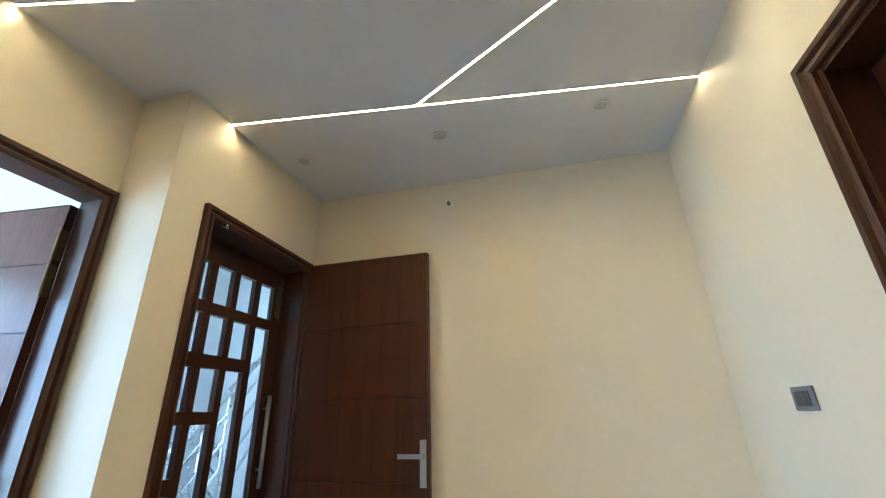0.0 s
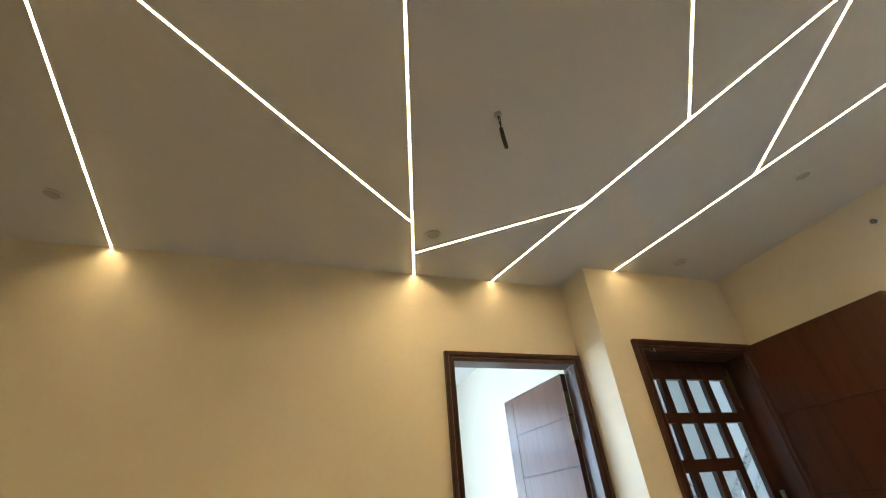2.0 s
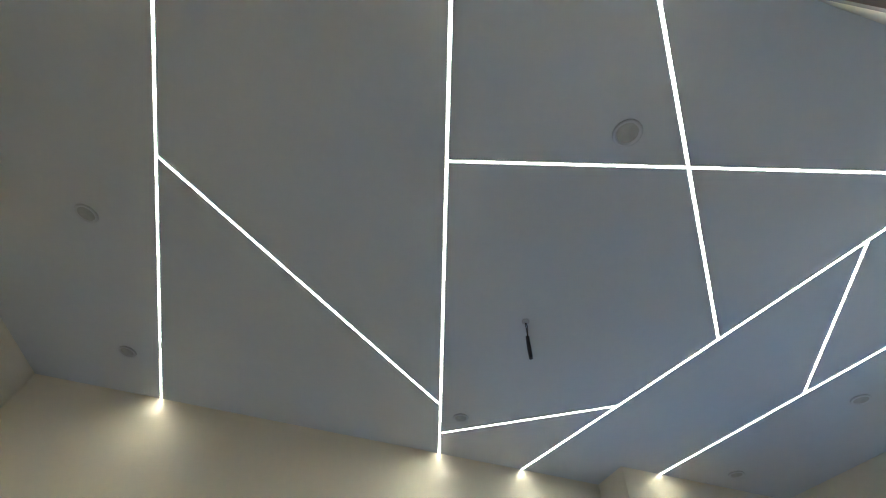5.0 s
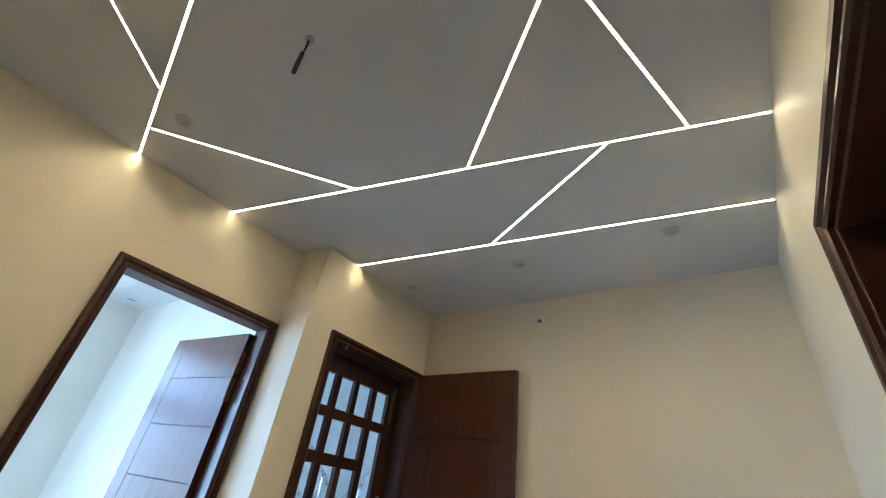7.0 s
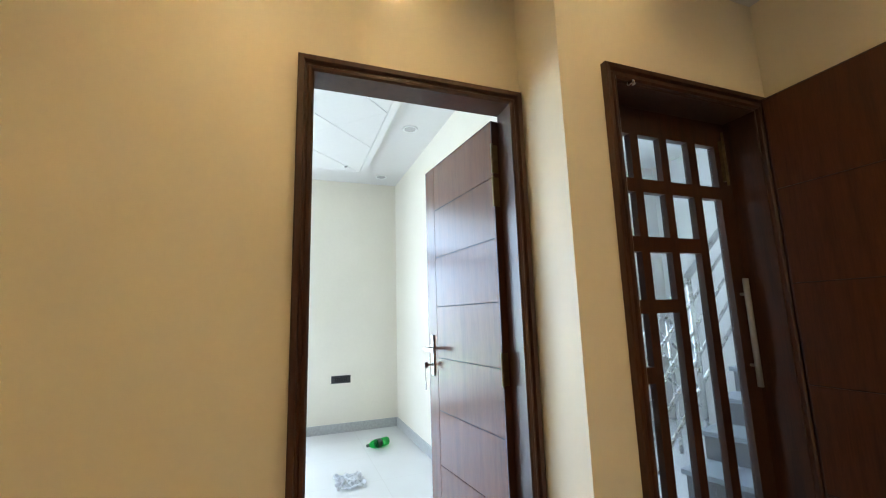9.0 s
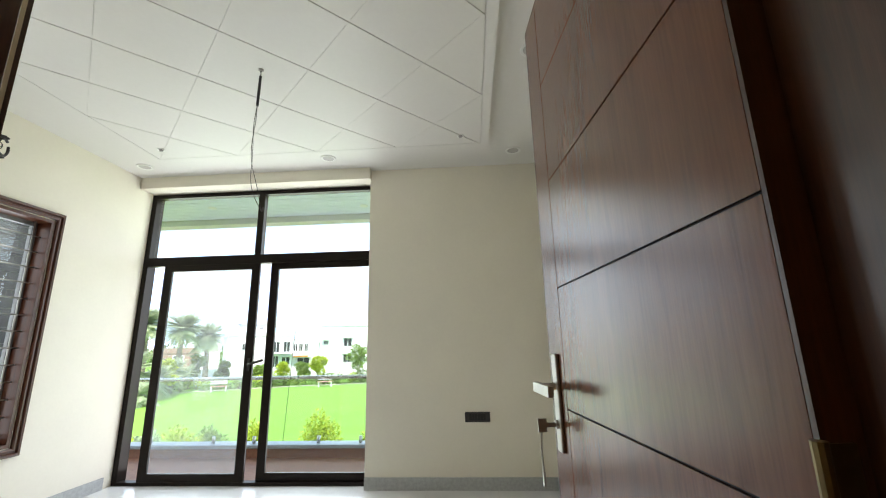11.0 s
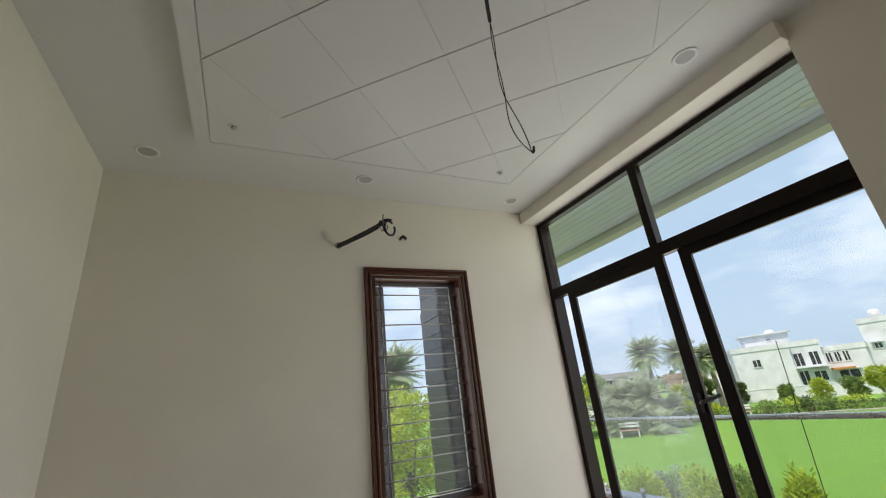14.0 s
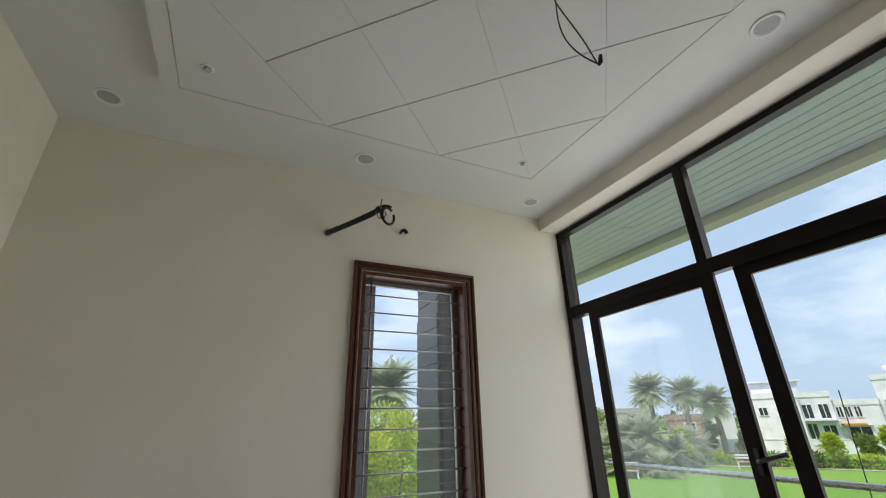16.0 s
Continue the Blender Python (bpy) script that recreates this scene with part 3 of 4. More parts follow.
# ---------------------------------------------------------------- hall things
STRIPS = [((-0.66, 2.830), (1.645, 3.125)), ((-0.94, 2.043), (1.645, 2.592)), ((1.111, 2.479), (0.323, 2.950)), ((-0.94, 1.509), (1.645, 0.857)),
          ((-0.691, 1.450), (-0.085, 2.220)), ((-0.403, 1.370), (0.712, 0.084)), ((0.972, 1.024), (1.388, 2.535)), ((0.517, 2.352), (1.645, 1.323)),
          ((-0.94, -0.142), (1.645, 0.218))]
for (x0, y0), (x1, y1) in STRIPS:
    run, ang = math.hypot(x1 - x0, y1 - y0), math.degrees(math.atan2(y1 - y0, x1 - x0))
    strip = thing("led_strip", "slim warm white light line set in the ceiling, lit", "ceiling light", (x0, y0, H_HALL), "light lines of the hall ceiling", turn=ang)
    bm = bmesh.new()
    for side in (-1, 1):
        add_box(bm, 0.006, run - 0.006, side * 0.0040, side * 0.0058, -0.0056, 0.004)
    part("channel", bm, WHITE_PLASTIC, strip, "slim white channel lips")
    box_part("diffuser", (0.009, run - 0.009, -0.0039, 0.0039, -0.0018, 0.002), LED, strip, "glowing warm diffuser")


def downlight(x, y, z, r, label, group, rim=WHITE_PLASTIC, face=LAMP_GREY):
    d = thing("downlight", label, "ceiling light", (x, y, z), group)
    bm = bmesh.new()
    add_lathe(bm, [(r * 0.72, -0.001), (r * 0.80, -0.007), (r * 0.95, -0.008), (r, -0.005), (r, 0.001), (r * 0.72, 0.001)], 28)
    part("rim", bm, rim, d, "white rim", True)
    bm = bmesh.new()
    add_lathe(bm, [(r * 0.74, -0.0025), (r * 0.74, 0.0005), (r * 0.2, 0.0005)], 24)
    part("diffuser", bm, face, d, "unlit grey diffuser")
    return d


for x, y in ((1.236, -0.213), (0.362, -0.222), (-0.522, -0.247), (-0.484, 3.230), (0.364, 3.225), (1.216, 3.212), (1.218, 1.520), (-0.494, 1.515)):
    downlight(x, y, H_HALL, 0.043, "small round unlit ceiling downlight with a grey face", "downlights of the hall", CEIL, DULL_FACE)


def hanging_wires(name, x, y, z, drop, tail, bend, label, spread=0.0):
    t = thing(name, label, "wiring", (x, y, z))
    bm = bmesh.new()
    add_lathe(bm, [(0.016, 0.0), (0.016, -0.006), (0.008, -0.010), (0.003, -0.012)], 14)
    part("ceiling_cap", bm, LAMP_GREY, t)
    bm = bmesh.new()
    add_tube(bm, [(0.0, 0.0, -0.004), (0.004, 0.003, -0.03), (0.002, 0.0, -drop[0] - 0.01)], 0.0022, 6)
    add_tube(bm, [(0.002, -0.003, -0.004), (-0.003, 0.0, -0.03), (0.0, 0.002, -drop[0] - 0.01)], 0.0022, 6)
    part("wire", bm, BLACK, t, "thin twisted wire")
    bm = bmesh.new()
    add_tube(bm, [(0, 0, -drop[0]), (0.003, 0, -(drop[0] + drop[1]) / 2), (0.006 + spread, 0, -drop[1])], [0.0075, 0.0085, 0.0075], 10)
    part("sleeve", bm, BLACK, t, "black insulating sleeve")
    if tail:
        for k in (-1, 1):
            bm, pts = bmesh.new(), []
            for s in (i / 24 for i in range(25)):
                apart = 0.016 * math.sin(math.pi * (s - 0.52) / 0.48) if s > 0.52 else 0.004 * math.sin(s * 12)
                x = 0.006 + bend[0] * math.sin(s * 2.2) + k * apart * 0.7
                pts.append((x, bend[1] * s - 0.055 * math.sin(2.7 * s) - k * apart * 0.7, -drop[1] - tail * (s - 0.12 * s ** 3)))
            add_tube(bm, pts, 0.0018, 6)
            part("wire", bm, BLACK, t, "thin dark wire hanging loose")
        bm = bmesh.new()
        x, y, z = 0.006 + bend[0] * math.sin(2.2), bend[1] - 0.0235, -drop[1] - tail * 0.88
        add_tube(bm, [(x, y, z - 0.004), (x - 0.002, y + 0.006, z), (x - 0.004, y + 0.008, z + 0.018)], [0.004, 0.005, 0.004], 6)
        part("wire_end", bm, BLACK, t, "twisted wire end")
    return t


hanging_wires("fan_wiring", 0.350, 1.55, H_HALL, (0.085, 0.20), 0, (0, 0), "black sleeved fan wire hanging from the ceiling", 0.003)

nub = thing("drain_pipe", "short grey pipe stub sticking out of the wall", "pipe", (0.297, 3.73, 2.550))
bm = bmesh.new()
add_tube(bm, [(0, 0.0, 0), (0, -0.028, -0.002), (0.006, -0.044, -0.012)], 0.012, 10)
part("stub", bm, GREY_PLATE, nub, "", True)
bm = bmesh.new()
add_lathe(bm, [(0.022, 0), (0.020, 0.004), (0.013, 0.005)], 16, pose(0, 0, 0, 90, 0, 0))
part("collar", bm, WHITE_PLASTIC, nub)


def switch_plate(name, label, at, turn, w, h, frame_mat, face_mat, n):
    t = thing(name, label, "switch", at, turn=turn)
    bm = bmesh.new()
    add_box(bm, -w / 2, w / 2, -0.009, 0, -h / 2, h / 2)
    bevel(bm, 0.003, 2)
    part("frame", bm, frame_mat, t)
    inner = w * 0.66
    for k in range(n):
        x0 = -inner / 2 + inner * k / n
        box_part("rocker", (x0 + 0.001, x0 + inner / n - 0.001, -0.012, -0.0085, -h * 0.30, h * 0.30), face_mat, t, bev=0.001, seg=1)
    return t


switch_plate("switch_plate", "grey modular switch plate on the ivory wall", (1.645, 3.120, 1.297), -90, 0.135, 0.078, GREY_PLATE, DARK_PLATE, 3)
switch_plate("wall_socket", "charcoal modular socket plate low on the bedroom wall", (-4.565, 2.248, 0.583), 90, 0.22, 0.085, DARK_PLATE, BLACK, 6)

# ---------------------------------------------------------------- bedroom windows
# sliding balcony door with fixed lights above
window_1 = thing("window_1", "tall dark bronze sliding balcony door with top lights", "window", kind="structure")
FX0, FX1 = -4.73, -4.665
WY0, WY1, WZ1 = -1.15, 1.25, 2.838
TR0, TR1, MY0, MY1 = 2.055, 2.145, 0.035, 0.10
bm = bmesh.new()
add_box(bm, -4.80, FX0, WY0, WY0 + 0.030, 0, WZ1)
for b in ((WY0, WY0 + 0.052, 0, WZ1), (WY1 - 0.02, WY1 + 0.0, 0, WZ1), (WY0 + 0.052, WY1 - 0.02, WZ1 - 0.042, WZ1), (WY0 + 0.052, WY1 - 0.02, TR0, TR1), (MY0, MY1, TR1, WZ1 - 0.042),
          (WY0 + 0.052, WY1 - 0.02, 0.0, 0.03)):
    add_box(bm, FX0, FX1, *b)
part("window_frame", bm, BRONZE, window_1, "dark bronze outer frame")
bm = bmesh.new()
add_box(bm, FX0 + 0.01, FX1 - 0.01, WY0 + 0.02, WY1 - 0.01, WZ1, 2.90)
part("packing", bm, OUTER, window_1)
for a, b in ((WY0 + 0.045, MY0), (MY1, WY1 - 0.02)):
    p = box_part("pane", (-4.70, -4.695, a - 0.004, b + 0.004, TR1 - 0.004, WZ1 - 0.038), GLASS, window_1)
    p.visible_shadow = False


def sash(x0, x1, y0, y1, z0, z1, st, glass_mat):
    bm = bmesh.new()
    for b in ((y0, y0 + st, z0, z1), (y1 - st, y1, z0, z1), (y0 + st, y1 - st, z0, z0 + 0.07), (y0 + st, y1 - st, z1 - 0.065, z1)):
        add_box(bm, x0, x1, *b)
    s = part("sash", bm, BRONZE, window_1, "dark bronze sliding sash")
    mid = (x0 + x1) / 2
    p = box_part("pane", (mid - 0.003, mid + 0.003, y0 + st - 0.004, y1 - st + 0.004, z0 + 0.066, z1 - 0.061), glass_mat, s)
    p.visible_shadow = False
    return s


sash(-4.692, -4.668, -0.910, 0.104, 0.03, TR0 + 0.004, 0.084, DUSTY_GLASS)
sash(-4.726, -4.702, 0.205, 1.30, 0.03, TR0 + 0.004, 0.080, GLASS)
bm = bmesh.new()
add_box(bm, -4.668, -4.655, 0.060, 0.082, 1.00, 1.12)
add_tube(bm, [(-4.655, 0.07, 1.06), (-4.640, 0.09, 1.065), (-4.640, 0.22, 1.10)], 0.012, 8)
part("latch", bm, BLACK, window_1, "black lever latch")

# side window with steel bars
window_2 = thing("window_2", "tall narrow window with red-brown moulded frame and steel bars", "window", kind="structure")
moulding("architrave", window_2, REDWOOD, "y", -1.15, 1, -3.705, -2.891, 0.532, 2.263, True, label="red-brown moulded frame")
bm = bmesh.new()
for b in ((-3.698, -3.673, 0.54, 2.256), (-2.923, -2.898, 0.54, 2.256), (-3.673, -2.923, 0.54, 0.565), (-3.673, -2.923, 2.231, 2.256)):
    add_box(bm, b[0], b[1], -1.30, -1.146, b[2], b[3])
part("window_frame", bm, REDWOOD, window_2, "red-brown wooden lining")
bm = bmesh.new()
for b in ((-3.673, -3.638, 0.565, 2.231), (-2.940, -2.923, 0.565, 2.231), (-3.638, -2.940, 0.565, 0.60), (-3.638, -2.940, 2.201, 2.231)):
    add_box(bm, b[0], b[1], -1.295, -1.265, b[2], b[3])
casement = part("casement", bm, GREY_PLATE, window_2, "grey metal casement")
p = box_part("pane", (-3.642, -2.936, -1.283, -1.279, 0.596, 2.205), SIDE_GLASS, casement)
p.visible_shadow = False
for k in range(13):
    z = 0.628 + 0.1235 * k
    bm = bmesh.new()
    add_tube(bm, [(-3.673, -1.215, z), (-2.923, -1.215, z)], 0.0055, 8)
    part("bar", bm, SATIN, window_2, "", True)
for x in (-3.615, -2.985):
    bm = bmesh.new()
    add_tube(bm, [(x, -1.222, 0.565), (x, -1.222, 2.231)], 0.0065, 8)
    part("upright", bm, SATIN, window_2, "", True)

# ---------------------------------------------------------------- bedroom things
for x, y in ((-4.235, 0.92), (-4.22, -0.905), (-2.80, -0.853), (-1.364, -0.845), (-4.258, 2.667), (-2.905, 2.65), (-1.345, 2.69), (-1.345, 0.92)):
    downlight(x, y, H_BED, 0.070, "round white recessed ceiling downlight, unlit", "downlights of the bedroom border")


def spotlight(x, y, z):
    s = thing("spotlight", "tiny white adjustable ceiling spot, unlit", "ceiling light", (x, y, z), "spots of the ceiling panel")
    bm = bmesh.new()
    add_lathe(bm, [(0.017, -0.001), (0.022, -0.006), (0.030, -0.005), (0.031, 0.001), (0.017, 0.001)], 20)
    part("rim", bm, WHITE_PLASTIC, s, "", True)
    bm = bmesh.new()
    add_lathe(bm, [(0.012, -0.016), (0.016, -0.012), (0.016, 0.0), (0.010, 0.0)], 16, pose(0, 0, 0, 14, 6, 0))
    part("barrel", bm, LAMP_GREY, s, "grey tilted barrel", True)


for x, y in ((-3.776, 2.187), (-3.748, -0.366), (-1.881, -0.317), (-1.885, 2.187)):
    spotlight(x, y, PZ)

hanging_wires("fan_wiring", -2.828, 0.985, PZ, (0.045, 0.252), 0.752, (-0.004, 0.100), "black sleeved fan wire with two long loose ends")

pipe = thing("ac_pipe_bundle", "black insulated pipes and wires sticking out of the wall", "pipe", (-2.64, -1.15, 2.50))


def taped_pipe(pts, r0, r1, count=34):
    """An uneven taped pipe that runs smoothly through four points."""
    p0, p1, p2, p3 = (Vector(p) for p in pts)
    line, radii = [], []
    for i in range(count):
        s = i / (count - 1)
        line.append(p0 * (1 - s) ** 3 + p1 * 3 * s * (1 - s) ** 2 + p2 * 3 * s * s * (1 - s) + p3 * s ** 3)
        radii.append((r0 + (r1 - r0) * s) * (1 + 0.10 * math.sin(i * 2.1)))
    return line, radii


bm = bmesh.new()
add_tube(bm, *taped_pipe([(0, 0, 0), (-0.03, 0.10, -0.02), (-0.16, 0.25, 0.015), (-0.265, 0.36, 0.060)], 0.019, 0.017), 10)
part("insulated_pipe", bm, BLACK, pipe, "black foam insulated pipe", True)
bm = bmesh.new()
add_tube(bm, *taped_pipe([(0.006, 0, -0.012), (0.0, 0.12, -0.045), (-0.15, 0.26, -0.012), (-0.235, 0.35, 0.028)], 0.012, 0.011), 8)
part("insulated_pipe", bm, BLACK, pipe, "thinner black taped pipe", True)
bm = bmesh.new()
add_tube(bm, *taped_pipe([(-0.24, 0.35, 0.06), (-0.29, 0.36, 0.10), (-0.325, 0.365, 0.085), (-0.328, 0.37, 0.078)], 0.013, 0.011, 12), 8)
part("pipe_end", bm, BLACK, pipe, "dark cut pipe end", True)
bm = bmesh.new()
loop = [(-0.315 + 0.046 * math.cos(a), 0.36 + 0.018 * math.cos(a), 0.018 + 0.058 * math.sin(a)) for a in [2.2 - 0.36 * k for k in range(17)]]
add_tube(bm, loop, 0.0085, 8)
part("coiled_pipe", bm, BLACK, pipe, "dark coiled pipe end", True)
bm = bmesh.new()
add_tube(bm, [(-0.262, 0.366, -0.01), (-0.268, 0.372, 0.03), (-0.262, 0.37, 0.075), (-0.263, 0.372, 0.112), (-0.267, 0.374, 0.122)], [0.004, 0.005, 0.005, 0.0045, 0.006], 6)
part("wire", bm, GREY_PLATE, pipe, "grey wire end standing up", True)
for k in range(7):
    bm = bmesh.new()
    rad, tilt, c = 0.022 + 0.006 * (k % 3), 0.4 * k, (-0.245 - 0.006 * k, 0.368 + 0.004 * (k % 3), 0.012 + 0.006 * (k % 4))
    pts = [(c[0] + rad * math.cos(a) * math.cos(tilt), c[1] + 0.4 * rad * math.sin(tilt + a), c[2] + rad * math.sin(a)) for a in [tilt + 0.5 * i for i in range(9 + k % 4)]]
    add_tube(bm, pts, 0.0026, 6)
    part("wire", bm, BLACK if k % 2 else DARK_PLATE, pipe, "thin tangled wire", True)
bm = bmesh.new()
add_lathe(bm, [(0.030, 0.0), (0.027, 0.004), (0.019, 0.005)], 16, pose(0, 0, 0, -90, 0, 0))
part("plaster_ring", bm, LAMP_GREY, pipe, "rough plaster ring")

stub = thing("drain_pipe", "short black pipe stub sticking out beside the air conditioner pipes", "pipe", (-3.165, -1.15, 2.588))
bm = bmesh.new()
add_tube(bm, [(0, 0, 0.0), (-0.002, 0.030, 0.006), (-0.012, 0.046, 0.008), (-0.026, 0.052, -0.002), (-0.032, 0.053, -0.018)], [0.010, 0.012, 0.015, 0.014, 0.013], 10)
part("stub", bm, BLACK, stub, "", True)

bracket = thing("wall_bracket", "long dark metal bracket fixed high on the wall", "bracket", (-1.066, 0.485, 2.635), turn=-90)
bm = bmesh.new()
add_box(bm, -0.145, 0.145, 0.0, -0.018, -0.038, 0.038)
bevel(bm, 0.008, 2)
part("plate", bm, DARK_PLATE, bracket)
for x in (-0.118, 0.118):
    bm = bmesh.new()
    add_lathe(bm, [(0.007, 0), (0.007, 0.004), (0.003, 0.005)], 10, pose(x, -0.018, 0, 90, 0, 0))
    part("screw", bm, STEEL, bracket)

bottle = thing("plastic_bottle", "empty green plastic drink bottle lying on the floor", "bottle", (-3.836, 2.535, 0.043), turn=-68)
bm = bmesh.new()
add_lathe(bm, [(0.012, -0.118), (0.032, -0.116), (0.040, -0.104), (0.040, -0.02), (0.037, -0.01), (0.041, 0.0), (0.041, 0.045), (0.032, 0.075), (0.018, 0.10), (0.013, 0.11), (0.013, 0.122)], 24, pose(0, 0, 0, 0, 90, 0))
part("body", bm, BOTTLE_GREEN, bottle, "clear green plastic body", True)
bm = bmesh.new()
add_lathe(bm, [(0.0402, -0.025), (0.0425, -0.022), (0.0425, 0.022), (0.0402, 0.025)], 24, pose(0, 0, 0, 0, 90, 0))
part("wrapper", bm, LABEL_DARK, bottle, "dark printed wrapper band", True)
bm = bmesh.new()
add_lathe(bm, [(0.015, 0.112), (0.015, 0.13), (0.013, 0.132)], 16, pose(0, 0, 0, 0, 90, 0))
part("cap", bm, LABEL_DARK, bottle, "dark screw cap")

bm = bmesh.new()
rng = random.Random(5)
n = 14
grid = [[bm.verts.new((-0.16 + 0.32 * i / n + rng.uniform(-0.012, 0.012), -0.11 + 0.22 * j / n + rng.uniform(-0.012, 0.012), 0.004 + rng.random() ** 3 * 0.028)) for j in range(n + 1)] for i in range(n + 1)]
for i in range(n):
    for j in range(n):
        if rng.random() > 0.04 * (abs(i - n / 2) + abs(j - n / 2)) - 0.2:
            bm.faces.new((grid[i][j], grid[i + 1][j], grid[i + 1][j + 1], grid[i][j + 1]))
bmesh.ops.solidify(bm, geom=list(bm.faces), thickness=0.002)
sheet = tagged(part("plastic_sheet", bm, FILM), "crumpled white plastic sheet lying on the floor", "litter")
sheet.location = (-3.05, 2.15, 0.004)

# ---------------------------------------------------------------- balcony
solid("balcony_floor", [(-5.72, -4.80, -3.2, 3.2, -0.20, -0.02)], TERRACOTTA, "terracotta balcony floor", "floor")
solid("balcony_parapet", [(-5.86, -5.72, -3.2, 3.2, -0.6, 0.085)], TERRACOTTA, "low terracotta balcony upstand", "parapet")
bm = bmesh.new()
add_box(bm, -5.90, -5.68, -3.2, 3.2, 0.085, 0.125)
bevel(bm, 0.008, 2)
tagged(part("balcony_coping", bm, COPING), "polished blue-grey stone coping on the balcony edge", "coping", kind="structure")
rod = thing("cable", "thin dark cable standing up from the balcony edge", "cable", (-5.90, -0.09, 0.10))
bm = bmesh.new()
add_tube(bm, [(0, 0, 0), (0, 0.03, 0.55), (0, 0.072, 1.32)], 0.0035, 6)
part("wire", bm, BLACK, rod)
railing = thing("glass_railing", "frameless glass balcony railing with steel handrail", "railing", (-5.79, 0, 0.125))
bm = bmesh.new()
add_tube(bm, [(0, -3.2, 0.735), (0, 3.2, 0.735)], 0.022, 12)
part("handrail", bm, STEEL, railing, "round steel handrail", True)
for k in range(5):
    y0 = -3.2 + 1.28 * k
    p = box_part("glass_panel", (-0.005, 0.005, y0 + 0.01, y0 + 1.27, 0.02, 0.715), GLASS, railing)
    p.visible_shadow = False
    for dy in (0.25, 1.03):
        bm = bmesh.new()
        add_tube(bm, [(0, y0 + dy, 0), (0, y0 + dy, 0.075)], 0.020, 12)
        part("spigot", bm, STEEL, railing, "short steel glass clamp", True)

bm = bmesh.new()
add_box(bm, -5.92, -4.80, -3.4, 3.4, 2.93, 3.12)
tagged(part("balcony_roof", bm, OUTER), "white balcony roof slab", "roof", kind="structure")
soffit = thing("soffit", "pale blue-white boarded balcony ceiling", "soffit", kind="structure")
for k in range(9):
    box_part("board", (-4.805 - 0.105 * (k + 1) + 0.004, -4.805 - 0.105 * k - 0.006, -3.4, 3.4, 2.905, 2.93), SOFFIT, soffit)
box_part("backing", (-5.76, -4.805, -3.4, 3.4, 2.918, 2.929), GREY_PLATE, soffit)
box_part("edge_beam", (-5.92, -5.76, -3.4, 3.4, 2.83, 2.93), OUTER, soffit)
downlight(-5.45, 0.95, 2.905, 0.05, "round white downlight in the balcony ceiling, unlit", "balcony downlights", WHITE_PLASTIC, WHITE_PLASTIC)
downlight(-5.30, -0.9, 2.905, 0.05, "round white downlight in the balcony ceiling, unlit", "balcony downlights", WHITE_PLASTIC, WHITE_PLASTIC)

# clad column beyond the side window
column = thing("clad_column", "dark grey stone clad column beyond the window", "column", kind="structure")
box_part("core", (-4.46, -3.76, -2.24, -1.78, -2.2, 3.1), GREY_PLATE, column)
rng = random.Random(9)
z = -0.2
while z < 3.0:
    h = rng.uniform(0.12, 0.17)
    box_part("stone_tile", (-4.462, -3.762, -1.78, -1.765 + rng.uniform(0, 0.014), z + 0.004, z + h - 0.004), CLADDING, column)
    box_part("stone_tile", (-3.76, -3.746 + rng.uniform(0, 0.014), -2.238, -1.766, z + 0.004, z + h - 0.004), CLADDING, column)
    z += h

# ---------------------------------------------------------------- stair hall
STAIR, STAIR_TURN, PITCH = (-1.47, 3.62, 0), 14, 0.63
stairs = thing("staircase", "dark granite staircase with pale nosings", "stairs", STAIR, kind="structure", turn=STAIR_TURN)
for k in range(8):
    box_part("riser", (0.06, 0.54, 0.27 * k, 0.27 * (k + 1) + 0.02, 0, 0.17 * (k + 1) - 0.03), GRANITE, stairs)
    box_part("tread", (0.04, 0.54, 0.27 * k - 0.025, 0.27 * (k + 1), 0.17 * (k + 1) - 0.03, 0.17 * (k + 1)), COPING, stairs, "pale stone tread", 0.004, 1)


def stair_railing(at, run, z0, slope, rods, label):
    """A handrail with parallel rods along the pitch of a flight, on posts that stand on the floor."""
    rail = thing("stair_railing", label, "railing", at, "stair railings", turn=STAIR_TURN)
    bm = bmesh.new()
    add_tube(bm, [(0, -0.03, z0 - 0.02), (0, 0.06, z0 + 0.04 * slope), (0, run, z0 + slope * run)], 0.026, 12)
    part("handrail", bm, STEEL, rail, "thick round steel handrail", True)
    for k in range(rods):
        bm = bmesh.new()
        drop = 0.19 * (k + 1)
        add_tube(bm, [(0, 0.0, z0 - drop), (0, run, z0 + slope * run - drop)], 0.013, 10)
        part("rod", bm, STEEL, rail, "", True)
    for k in range(4):
        y = run * k / 3
        bm = bmesh.new()
        add_tube(bm, [(0.015, y, 0), (0.015, y, z0 + slope * y)], 0.018, 10)
        part("post", bm, STEEL, rail, "", True)


stair_railing(STAIR, 2.05, 1.06, PITCH, 4, "bright steel stair railing with parallel rods")
stair_railing((-2.22, 3.95, 0), 1.6, 1.86, -PITCH, 3, "steel railing of the opposite flight with parallel rods")

# ---------------------------------------------------------------- outdoors
G = -2.2
bm = bmesh.new()
ring = [bm.verts.new((1500 * math.cos(a), 1500 * math.sin(a), G)) for a in (2 * math.pi * k / 48 for k in range(48))]
bm.faces.new(ring)
tagged(part("ground", bm, LAWN), "broad bright green mown lawn", "lawn", kind="structure")
bm = bmesh.new()
add_box(bm, -1.06, 3.2, -2.9, 6.2, G, -0.15)
add_box(bm, -4.80, -1.06, -1.38, 3.03, G, -0.15)
tagged(part("plinth", bm, OUTER), "plain base of the house", "wall", kind="structure")


